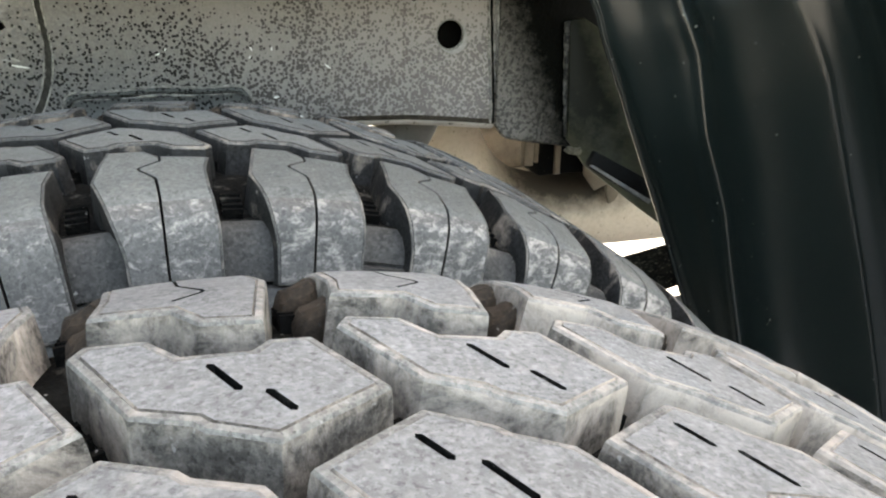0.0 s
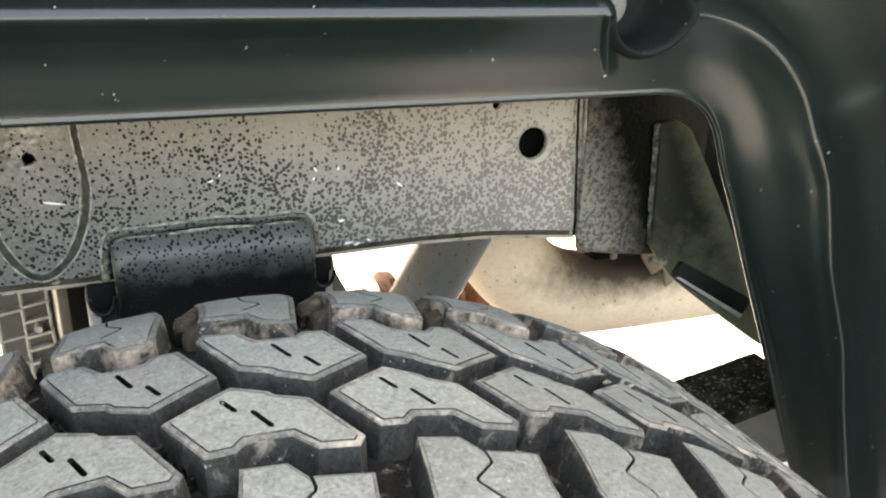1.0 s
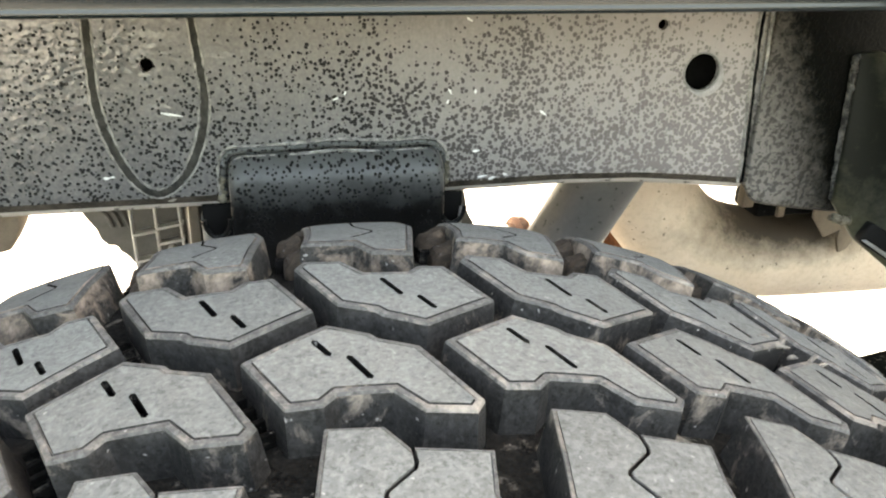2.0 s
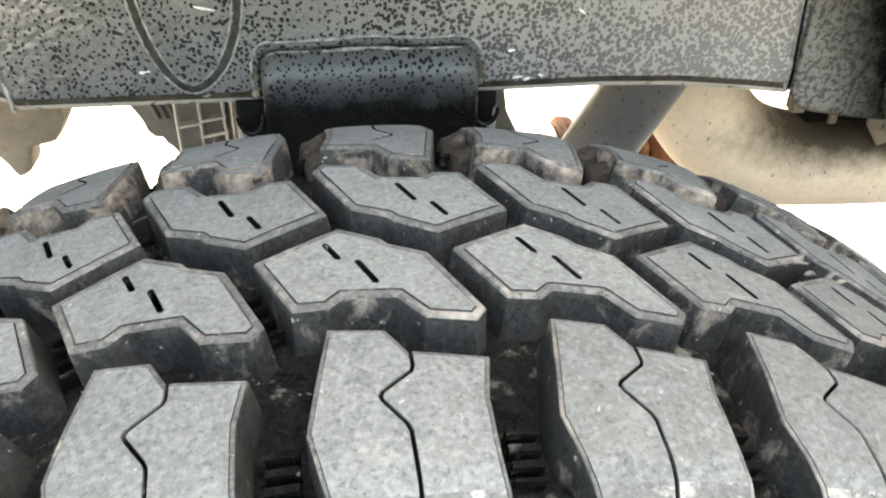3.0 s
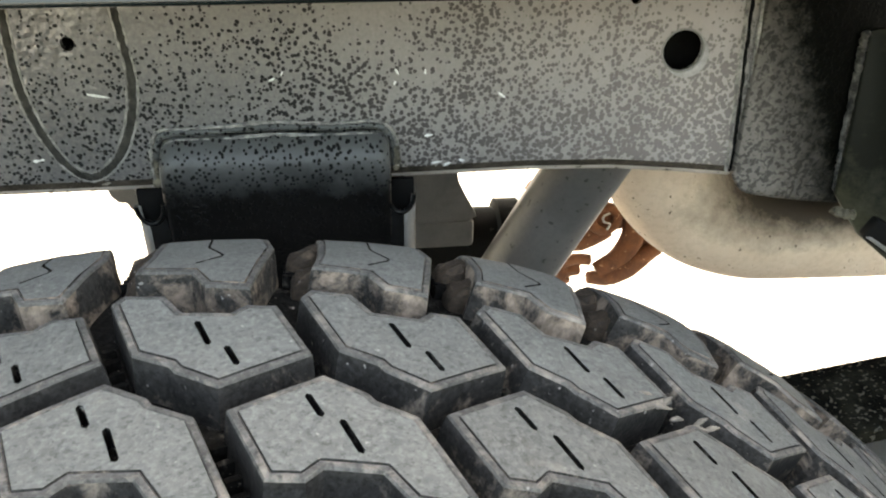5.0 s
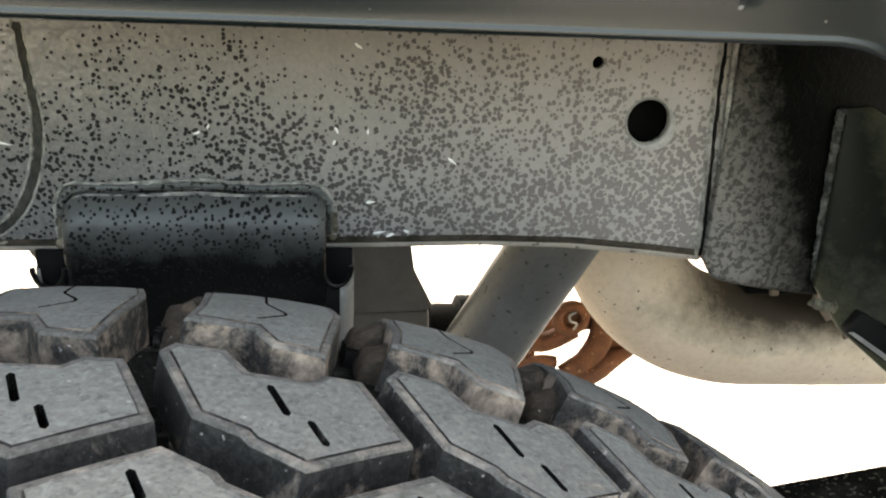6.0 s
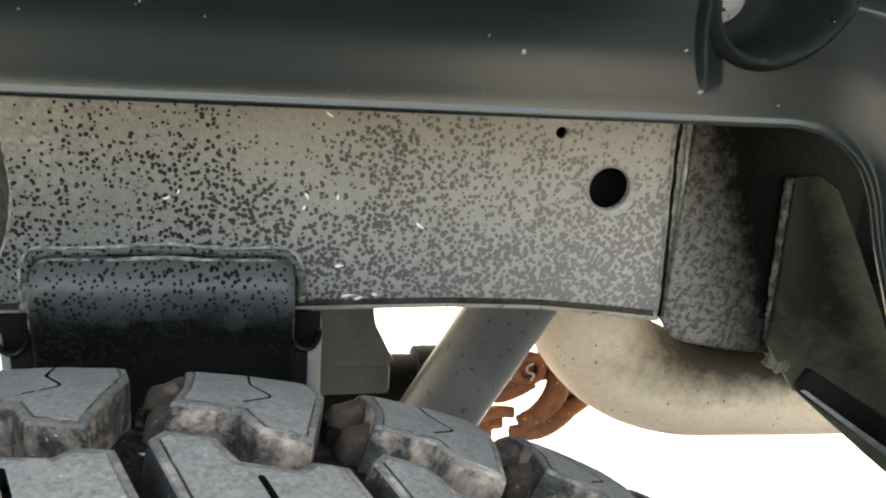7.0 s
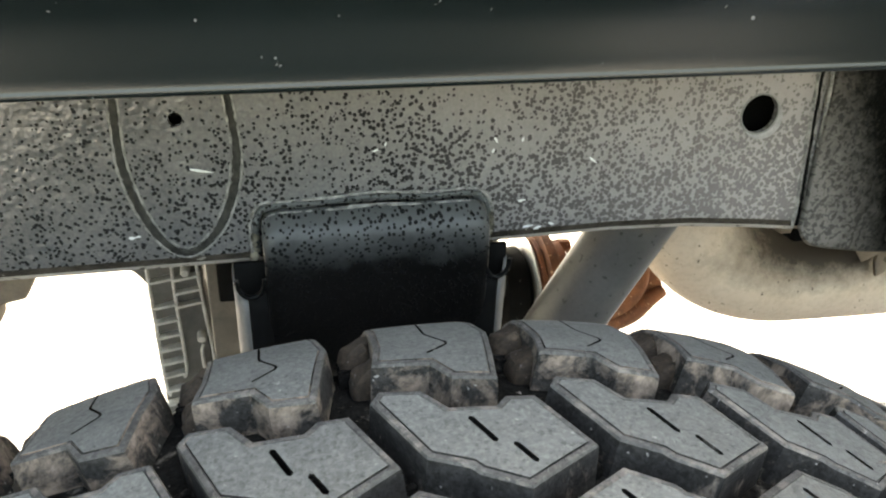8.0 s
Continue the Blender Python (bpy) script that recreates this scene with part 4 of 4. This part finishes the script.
add_tube(bm, [(0.350, 0.616, 0.470), (0.325, 0.64, 0.455), (0.300, 0.67, 0.435)], [0.012, 0.014, 0.016], 14)
under(part("web_plate", bm, M_RUST), knuckle)

shaft = empty("drive_shaft", (0.24, 0.69, 0.40))
tagged(shaft, "black drive shaft end with rusty bolted flange discs", "drive shaft")
bm = bmesh.new()
add_tube(bm, [(-0.11, 0.70, 0.405), (0.185, 0.70, 0.403), (0.190, 0.70, 0.403), (0.222, 0.70, 0.402), (0.226, 0.70, 0.402), (0.252, 0.70, 0.402), (0.258, 0.70, 0.402)], [0.040, 0.040, 0.044, 0.044, 0.054, 0.054, 0.047], 32)
under(part("tube", bm, M_BLACK, None, "black shaft tube", True, 35), shaft)
for x0, x1, r, m in ((0.259, 0.263, 0.066, M_STEEL), (0.265, 0.272, 0.066, M_RUST), (0.274, 0.287, 0.074, M_RUST), (0.288, 0.305, 0.058, M_RUST)):
    bm = bmesh.new()
    add_tube(bm, [(x0, 0.70, 0.402), (x0 + 0.001, 0.70, 0.402), (x1 - 0.001, 0.70, 0.402), (x1, 0.70, 0.402)], [r - 0.0015, r, r, r - 0.0015], 40)
    disc = under(part("flange_disc", bm, m), shaft)
for k in range(6):
    a = 2 * math.pi * k / 6 + 0.3
    bm = bmesh.new()
    bmesh.ops.create_cone(bm, cap_ends=True, segments=6, radius1=0.010, radius2=0.009, depth=0.016, matrix=pose(0.312, 0.70 + 0.05 * math.cos(a), 0.402 + 0.05 * math.sin(a), 0, 90, 0))
    under(part("nut", bm, M_RUST, None, "", True, 30), disc)
bm = bmesh.new()
add_box(bm, 0.228, 0.262, 0.640, 0.644, 0.33, 0.385, 0.004)
add_tube(bm, [(0.254, 0.640, 0.372), (0.254, 0.6365, 0.372)], 0.0105, 20)
strap = under(part("steel_strap", bm, M_PLATE, None, "pale steel strap"), shaft)
bm = bmesh.new()
add_tube(bm, [(0.254, 0.6366, 0.372), (0.254, 0.6350, 0.372)], 0.004, 16)
under(part("bolt_hole", bm, M_BLACK, None, "dark bolt hole"), strap)

tank = empty("grey_shield", (0.11, 0.45, 0.55))
tagged(tank, "dusty grey tapered steel shield behind the rail", "shield")
bm = bmesh.new()
add_prism(bm, [(0.055, 0.799), (0.137, 0.799), (0.137, 0.63), (0.142, 0.598), (0.158, 0.566), (0.150, 0.562), (0.055, 0.560)], 0.45, 0.455, 0.0015)
under(part("shield_plate", bm, M_CAST), tank)
bm = bmesh.new()
add_box(bm, 0.05, 0.156, 0.452, 0.53, 0.535, 0.561, 0.004)
under(part("shield_foot", bm, M_CAST), tank)

case = empty("ribbed_housing", (-0.14, 0.66, 0.0))
tagged(case, "grey ribbed cast alloy housing behind the rail", "housing")
bm = bmesh.new()
add_box(bm, -0.172, -0.118, 0.655, 0.80, 0.0, 0.60, 0.003)
block = under(part("housing_body", bm, M_CAST), case)
for x0, x1, levels in ((-0.171, -0.146, (0.306, 0.325, 0.343, 0.362, 0.379, 0.396, 0.413, 0.431, 0.450, 0.481, 0.512, 0.543, 0.574)), (-0.146, -0.118, (0.446, 0.462, 0.478, 0.496, 0.514, 0.545, 0.575))):
    for z in levels:
        bm = bmesh.new()
        add_box(bm, x0, x1, 0.645, 0.656, z, z + 0.0032, 0.0008, Matrix.Translation((-0.15, 0, z)) @ Matrix.Rotation(radians(-9), 4, 'Y') @ Matrix.Translation((0.15, 0, -z)))
        under(part("cooling_rib", bm, M_PALE), block)
for path in ([(-0.1715, 0.648, 0.60), (-0.1705, 0.648, 0.45), (-0.1690, 0.648, 0.36), (-0.1660, 0.648, 0.335)], [(-0.1465, 0.648, 0.60), (-0.1462, 0.648, 0.45), (-0.1445, 0.648, 0.375), (-0.1480, 0.648, 0.358)],
             [(-0.1225, 0.648, 0.60), (-0.1205, 0.648, 0.48), (-0.1150, 0.648, 0.40), (-0.1135, 0.648, 0.375)], [(-0.1235, 0.650, 0.398), (-0.1265, 0.650, 0.388), (-0.1255, 0.650, 0.355)]):
    under(bead("upright_rib", path, 0.0019, None, "pale upright rib", 51, M_PALE, 6, 1.0, 0.4), block)
for x, z in ((-0.1330, 0.490), (-0.1245, 0.408)):
    bm = bmesh.new()
    add_tube(bm, [(x, 0.657, z), (x, 0.644, z), (x, 0.642, z)], [0.0055, 0.0050, 0.0035], 12)
    under(part("boss", bm, M_PALE, None, "small cast boss"), block)
bm = bmesh.new()
add_prism(bm, [(-0.250, 0.60), (-0.240, 0.535), (-0.228, 0.514), (-0.218, 0.497), (-0.215, 0.485), (-0.208, 0.477), (-0.199, 0.476), (-0.196, 0.469), (-0.190, 0.464), (-0.182, 0.452), (-0.176, 0.440), (-0.170, 0.430), (-0.165, 0.60)], 0.70, 0.715, 0.002)
wing = under(part("ragged_flange", bm, M_CAST, None, "grey ragged cast flange"), case)
for k in range(3):
    bm = bmesh.new()
    add_tube(bm, spline([(-0.226 + 0.012 * k, 0.699, 0.56), (-0.219 + 0.012 * k, 0.698, 0.53), (-0.205 + 0.009 * k, 0.698, 0.515), (-0.200 + 0.009 * k, 0.699, 0.50)], 5), 0.0028, 8)
    under(part("curved_rib", bm, M_CAST), wing)
bm = bmesh.new()
add_box(bm, -0.1100, -0.070, 0.62, 0.70, 0.30, 0.62, 0.004)
under(part("upright_panel", bm, M_BROWN, None, "brown dusty upright panel"), case)
bm = bmesh.new()
add_box(bm, -0.0985, -0.070, 0.600, 0.619, 0.475, 0.62, 0.003)
under(part("upper_block", bm, M_BLACK, None, "dark upper block"), case)

lugs = empty("tan_mount", (-0.23, 0.36, 0.6))
tagged(lugs, "tan dusty cast mount hanging below the rail", "mount")
bm = bmesh.new()
add_prism(bm, [(-0.30, 0.70), (-0.186, 0.70), (-0.187, 0.648), (-0.196, 0.632), (-0.213, 0.629), (-0.217, 0.611), (-0.226, 0.606), (-0.232, 0.618), (-0.243, 0.634), (-0.30, 0.60)], 0.345, 0.372, 0.003)
under(part("mount_body", bm, M_TAN, None, "", True, 40), lugs)

# ---- tyres ----
PITCHES, R_TOP, DEPTH = 43, 0.362, 0.0135
STEP = 2 * math.pi * R_TOP / PITCHES
HUB = 0.393
TURN_C = 0.0135


def profile(w):
    """Half width, radius and outward normal at arc length w from the tread's centre."""
    s = 1 if w >= 0 else -1
    a = abs(w)
    # the inner shoulder is worn rounder
    fall = 4.0 if w > 0 else 3.2
    def pt(a):
        if a <= 0.083:
            return a, R_TOP - fall * max(0, a - 0.045) ** 2
        r0 = R_TOP - fall * 0.038 ** 2
        k = a - 0.083
        if k < 0.018:
            t = k / 0.018 * radians(62)
            t0 = radians(14)
            rad = 0.018 / radians(62)
            return 0.083 + rad * (math.sin(t0 + t) - math.sin(t0)), r0 - rad * (math.cos(t0) - math.cos(t0 + t))
        v, r = pt(0.083 + 0.0179999)
        t = radians(76)
        k -= 0.018
        return v + k * math.cos(t), r - k * math.sin(t)
    v, r = pt(a)
    v2, r2 = pt(a + 1e-4)
    tx, tr = v2 - v, r2 - r
    ln = math.hypot(tx, tr)
    return s * v, r, s * -tr / ln, tx / ln


def wrap(u, w, h):
    """From arc length u round the tyre, w across it and height h over the tread to a place about the hub."""
    v, r, ny, nr = profile(w)
    a = u / R_TOP
    rr = r + nr * h
    return Vector((rr * math.sin(a), v + ny * h, rr * math.cos(a)))


def offset(poly, d, soft=()):
    """A polygon moved inward by d; the edges listed in soft keep almost in place."""
    area = sum(a[0] * b[1] - b[0] * a[1] for a, b in zip(poly, poly[1:] + poly[:1]))
    s = 1 if area > 0 else -1
    n = len(poly)
    out = []
    for i in range(n):
        p0, p1, p2 = (Vector(poly[(i + k) % n]) for k in (-1, 0, 1))
        e1, e2 = (p1 - p0).normalized(), (p2 - p1).normalized()
        n1, n2 = Vector((-e1.y, e1.x)) * s, Vector((-e2.y, e2.x)) * s
        d1 = d * (0.12 if (i - 1) % n in soft else 1.0)
        d2 = d * (0.12 if i in soft else 1.0)
        det = n1.x * n2.y - n1.y * n2.x
        if abs(det) < 0.2:
            q = p1 + (n1 * d1 + n2 * d2) * 0.5
        else:
            q = p1 + Vector(((d1 * n2.y - d2 * n1.y) / det, (n1.x * d2 - n2.x * d1) / det))
        out.append(tuple(q))
    return out


RINGS = [(0.0025, 0.0), (0.0022, -0.0005), (0.0018, -0.0001), (0.0004, -0.0003), (0.0, -0.0011), (-0.0003, -0.0036), (-0.0012, -DEPTH - 0.001)]


def add_block(bm, poly, holes, turned, soft=(), lip=1.0):
    """One tread block: a bevelled top with slits, and drafted walls."""
    if turned:
        poly = [(2 * TURN_C * STEP - u, -w) for u, w in poly]
        holes = [[(2 * TURN_C * STEP - u, -w) for u, w in h] for h in holes]
    part_bm = bmesh.new()
    loops = [[part_bm.verts.new((u, w, h)) for u, w in offset(poly, d * (lip if d > 0 else 1), soft)] for d, h in ((d, h * (lip if h > -0.002 else 1)) for d, h in RINGS)]
    es = [part_bm.edges.new((a, b)) for a, b in zip(loops[0], loops[0][1:] + loops[0][:1])]
    for h in holes:
        hv = [part_bm.verts.new((u, w, 0)) for u, w in h]
        es += [part_bm.edges.new((a, b)) for a, b in zip(hv, hv[1:] + hv[:1])]
        lo = [part_bm.verts.new((u, w, -0.006)) for u, w in h]
        for k in range(len(hv)):
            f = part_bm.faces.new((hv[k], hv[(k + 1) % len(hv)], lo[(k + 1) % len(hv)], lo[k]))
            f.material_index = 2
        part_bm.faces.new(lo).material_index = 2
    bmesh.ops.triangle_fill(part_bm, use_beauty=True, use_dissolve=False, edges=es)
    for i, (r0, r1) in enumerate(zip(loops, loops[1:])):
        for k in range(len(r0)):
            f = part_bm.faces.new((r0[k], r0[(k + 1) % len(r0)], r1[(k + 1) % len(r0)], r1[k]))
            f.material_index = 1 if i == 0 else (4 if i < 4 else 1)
    us = [v.co.x for v in part_bm.verts]
    ws = [v.co.y for v in part_bm.verts]
    x = math.ceil(min(us) / 0.007) * 0.007
    while x < max(us):
        bmesh.ops.bisect_plane(part_bm, geom=part_bm.verts[:] + part_bm.edges[:] + part_bm.faces[:], plane_co=(x, 0, 0), plane_no=(1, 0, 0))
        x += 0.007
    for a in (0.060, 0.072, 0.083, 0.089, 0.095, 0.101, 0.107, 0.114, 0.121):
        for s in (1, -1):
            if min(ws) < a * s < max(ws):
                bmesh.ops.bisect_plane(part_bm, geom=part_bm.verts[:] + part_bm.edges[:] + part_bm.faces[:], plane_co=(0, a * s, 0), plane_no=(0, 1, 0))
    for f in part_bm.faces:
        c = f.calc_center_median()
        if f.material_index == 0 and abs(c.y) > 0.090:
            f.material_index = 3
    bmesh.ops.recalc_face_normals(part_bm, faces=part_bm.faces)
    for v in part_bm.verts:
        v.co = wrap(*v.co)
    tmp = bpy.data.meshes.new("tmp")
    part_bm.to_mesh(tmp)
    part_bm.free()
    bm.from_mesh(tmp)
    bpy.data.meshes.remove(tmp)


def scaled(pts):
    return [(u * STEP, w) for u, w in pts]


def slit(a, b, half=0.00088):
    (ua, wa), (ub, wb) = scaled([a, b])
    d = Vector((ub - ua, wb - wa)).normalized()
    n = Vector((-d.y, d.x)) * half
    return [(ua + n.x, wa + n.y), (ub + n.x, wb + n.y), (ub + d.x * half, wb + d.y * half), (ub - n.x, wb - n.y), (ua - n.x, wa - n.y), (ua - d.x * half, wa - d.y * half)]


CENTRE = scaled([(-0.675, -0.0110), (-0.245, 0.0022), (-0.03, -0.0048), (0.004, -0.0075), (0.195, -0.0128), (0.400, -0.0385), (0.345, -0.0428),
                 (0.118, -0.0408), (0.004, -0.0318), (-0.242, -0.0306), (-0.315, -0.0345), (-0.482, -0.0340)])
CENTRE_SLITS = [slit((-0.316, -0.0066), (-0.256, -0.0136)), slit((-0.162, -0.0158), (-0.084, -0.0258))]
EDGE = scaled([(-0.325, -0.0434), (-0.075, -0.0455), (0.020, -0.0540), (0.346, -0.0567), (0.306, -0.0682), (0.308, -0.0830), (0.345, -0.100), (0.360, -0.130),
               (-0.275, -0.130), (-0.285, -0.106), (-0.385, -0.0830), (-0.425, -0.0735)])


def slot(pts, half):
    """A narrow closed slot along a bent line."""
    p = [Vector(q) for q in scaled(pts)]
    left, right = [], []
    for i, q in enumerate(p):
        e1 = (q - p[i - 1]).normalized() if i else (p[1] - q).normalized()
        e2 = (p[i + 1] - q).normalized() if i < len(p) - 1 else e1
        m = (Vector((-e1.y, e1.x)) + Vector((-e2.y, e2.x))) * 0.5
        m *= half / max(m.dot(m), 0.45)
        left.append(tuple(q + m))
        right.append(tuple(q - m))
    return left + right[::-1]


EDGE_LINE = slot([(0.016, -0.0534), (0.018, -0.0580), (0.008, -0.0596), (-0.118, -0.0648), (-0.128, -0.0660), (-0.120, -0.0672), (-0.036, -0.0734), (-0.024, -0.0752), (-0.016, -0.0862), (-0.012, -0.1300)], -0.00042)
# the front half of a shoulder block ends at a ledge, the rear half runs on into the sidewall
EDGE_FRONT = EDGE[:2] + EDGE_LINE[:9] + [(EDGE_LINE[9][0], -0.1205), (EDGE[8][0], -0.1205)] + EDGE[9:]
EDGE_REAR = [EDGE_LINE[19]] + EDGE[3:8] + EDGE_LINE[10:19]


EDGE_SLOT = slot([(0.010, -0.0600), (-0.118, -0.0648), (-0.128, -0.0660), (-0.120, -0.0672), (-0.036, -0.0734), (-0.024, -0.0752), (-0.016, -0.0862), (-0.012, -0.1280)], 0.00042)


def block_mesh(name, polys, turned, top, wall, lip):
    bm = bmesh.new()
    for poly, holes, soft in polys:
        add_block(bm, poly, holes, turned, soft, 0.45 if "shoulder" in name and not turned else 1.0)
    me = bpy.data.meshes.new(name)
    bm.to_mesh(me)
    bm.free()
    for m in (top, wall, M_CARCASS_SHADED, M_SHOULDER, lip):
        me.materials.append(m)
    smooth_mesh(me, 34)
    return me


def block_set(top, wall, lip, far_wall):
    c = [(CENTRE, CENTRE_SLITS, ())]
    near, far = [(EDGE_FRONT, [], range(2, 11)), (EDGE_REAR, [], range(6, 15))], [(EDGE, [EDGE_SLOT], ())]
    rows = (("centre_block", c, False, wall), ("centre_block", c, True, wall), ("shoulder_block", near, False, wall), ("shoulder_block", far, True, far_wall))
    return [(name, block_mesh(name, polys, turned, top, side, lip)) for name, polys, turned, side in rows]


def step_mesh():
    """The dusty step lug in the mouth of a shoulder groove."""
    bm = bmesh.new()
    lobes = ((0.400, -0.0835, 0.0062, 0.0088, -0.0008), (0.378, -0.0668, 0.0050, 0.0072, -0.0035))
    for u, w, ru, rw, top in lobes:
        r = bmesh.ops.create_icosphere(bm, subdivisions=3, radius=1.0)
        for v in r["verts"]:
            c = v.co.copy()
            # a squared lump that leans on the block and falls away from it
            c.x, c.y, c.z = (math.copysign(abs(t) ** p, t) for t, p in ((c.x, 0.5), (c.y, 0.55), (c.z, 0.6)))
            wob = 0.0007 * math.sin(310 * (u + c.y) + 5 * c.x) + 0.0005 * math.sin(9 * c.x + 7 * c.y)
            uu, ww, hh = u * STEP + c.x * ru, w + c.y * rw, (top + DEPTH - 0.0022 * (c.x + 1)) * c.z - DEPTH + wob
            uu, ww = 2 * TURN_C * STEP - uu, -ww
            v.co = wrap(uu, ww, max(hh, -DEPTH - 0.001) if c.z < 0 else hh)
    return mesh_of("step_lug", bm, M_STONE, True, 30)


STEP_LUG = step_mesh()


def carcass():
    bm = bmesh.new()
    across = [-0.130, -0.126, -0.122, -0.1215, -0.1209, -0.1199, -0.1195, -0.118, -0.115, -0.1135, -0.1129, -0.1119, -0.1115, -0.109, -0.106, -0.102, -0.098, -0.094, -0.090, -0.086, -0.082] + [0.005 * k for k in range(-16, 27)]
    side = [(0.1040, 0.307), (0.1100, 0.290), (0.1130, 0.272), (0.1110, 0.250), (0.1030, 0.226), (0.0930, 0.210), (0.0880, 0.199), (0.0800, 0.195), (0.0700, 0.201), (0.0900, 0.238), (0.100, 0.272), (0.085, 0.332)]
    n = PITCHES * 8
    rings = []
    for k in range(n):
        a = 2 * math.pi * k / n
        # every second shoulder groove ends higher up, at a ledge
        ledge = 0.112 if (k // 8) % 2 and 2 < k % 8 < 6 else 0.120
        prof = []
        for w in across:
            v, r, ny, nr = profile(w)
            d = DEPTH
            if w < -0.080:
                f = min((-w - 0.080) / 0.034, 1)
                d = DEPTH + (0.0052 - DEPTH) * f * f * (3 - 2 * f)
                if ledge - 0.0002 < -w < ledge + 0.0011:
                    d = 0.0075
                elif -w > ledge:
                    d = 0.0024
            prof.append((v - ny * d, r - nr * d))
        prof = [(-v, r) for v, r in side[::-1]] + prof + side
        rings.append([bm.verts.new((r * math.sin(a), v, r * math.cos(a))) for v, r in prof])
    for i in range(n):
        r0, r1 = rings[i], rings[(i + 1) % n]
        for k in range(len(r0)):
            f = bm.faces.new((r0[k], r0[(k + 1) % len(r0)], r1[(k + 1) % len(r0)], r1[k]))
            mid = (across[min(max(k - len(side), 0), len(across) - 1)] + across[min(max(k + 1 - len(side), 0), len(across) - 1)]) / 2
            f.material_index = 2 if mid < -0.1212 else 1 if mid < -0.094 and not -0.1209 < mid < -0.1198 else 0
    return bm


def groove_ribs():
    """Small stone guards across the floors of the grooves."""
    bm = bmesh.new()
    def bar(u0, w0, u1, w1, th, h):
        d = Vector((u1 - u0, w1 - w0)).normalized()
        n = Vector((-d.y, d.x)) * th
        q = [(u0 + n.x, w0 + n.y), (u1 + n.x, w1 + n.y), (u1 - n.x, w1 - n.y), (u0 - n.x, w0 - n.y)]
        lo = [bm.verts.new(wrap(u, w, -DEPTH - 0.0005)) for u, w in q]
        hi = [bm.verts.new(wrap(u, w, -DEPTH + h)) for u, w in q]
        bm.faces.new(hi)
        for k in range(4):
            bm.faces.new((lo[k], lo[(k + 1) % 4], hi[(k + 1) % 4], hi[k]))
    for k in range(PITCHES):
        for s in (1, -1):
            for j in range(4):
                c = 0.455 if s > 0 else 2 * TURN_C - 0.455
                w = -s * (0.071 + 0.0042 * j)
                bar((k + c - 0.07) * STEP, w, (k + c + 0.07) * STEP, w, 0.0009, 0.0045)
            for j in range(4):
                f = (j + 0.6) / 4.4
                u, w = 0.40 - 0.19 * (1 - f) - 0.02, -0.0385 + 0.024 * (1 - f)
                u, w = u + 0.035, w + 0.004
                if s < 0:
                    u, w = 2 * TURN_C - u, -w
                bar((k + u - 0.0) * STEP, w, (k + u + s * 0.07) * STEP, w + s * 0.0015, 0.0009, 0.0040)
    return bm


def tyre(y, phase, label, top, wall, lip, far_wall):
    base = new("truck_tyre", mesh_of("carcass", carcass(), [M_CARCASS_SHADED, M_FLOOR, M_SKIRT], True, 40))
    base.matrix_world = pose(0, y, HUB)
    base.rotation_euler = (0, phase * 2 * math.pi / PITCHES, 0)
    tagged(base, label, "tyre", "dual rear tyres")
    tagged(part("groove_rib", groove_ribs(), M_CARCASS_SHADED, base, "rows of small stone guards in the grooves", False), kind="stuff")
    blocks = block_set(top, wall, lip, far_wall)
    for k in range(PITCHES):
        turn = Matrix.Rotation(2 * math.pi * k / PITCHES, 4, 'Y')
        for name, me in blocks + [("step_lug", STEP_LUG)]:
            ob = new(name, me)
            ob.parent = base
            ob.matrix_local = turn
    return base


chips = empty("torn_rubber", (0.138, 0.008, 0.722))
tagged(chips, "torn pale rubber strands caught in the tread groove", "rubber scrap")
rnd = random.Random(12)
for k in range(9):
    u, w = 0.128 + 0.0028 * k + rnd.uniform(-0.001, 0.001), 0.0115 - 0.0011 * k + rnd.uniform(-0.0015, 0.0015)
    a = wrap(u, w, rnd.uniform(-0.004, 0.0)) + Vector((0, 0, HUB))
    b = wrap(u + rnd.uniform(0.003, 0.007), w + rnd.uniform(-0.004, 0.003), rnd.uniform(-0.003, 0.0014)) + Vector((0, 0, HUB))
    bm = bmesh.new()
    add_tube(bm, spline([a, a.lerp(b, 0.5) + Vector((0, 0, 0.0006)), b], 4), [0.0003, 0.0006, 0.0008, 0.0007, 0.0009, 0.0007, 0.0006, 0.0004, 0.0002], 7)
    under(part("strand", bm, M_STRAND), chips)

tyre(0.0, 0.0, "dusty black rubber inner truck tyre with chunky tread blocks", M_TREAD, M_SIDE_SHADED, M_EDGE, M_SIDE_TAN)
tyre(-0.246, -0.06, "dusty rubber outer truck tyre, painted lighter for skylight, with chunky blocks and tan grooves", M_TREAD_LIT, M_SIDE_DUSTY, M_EDGE_LIT, M_SIDE_DUSTY)
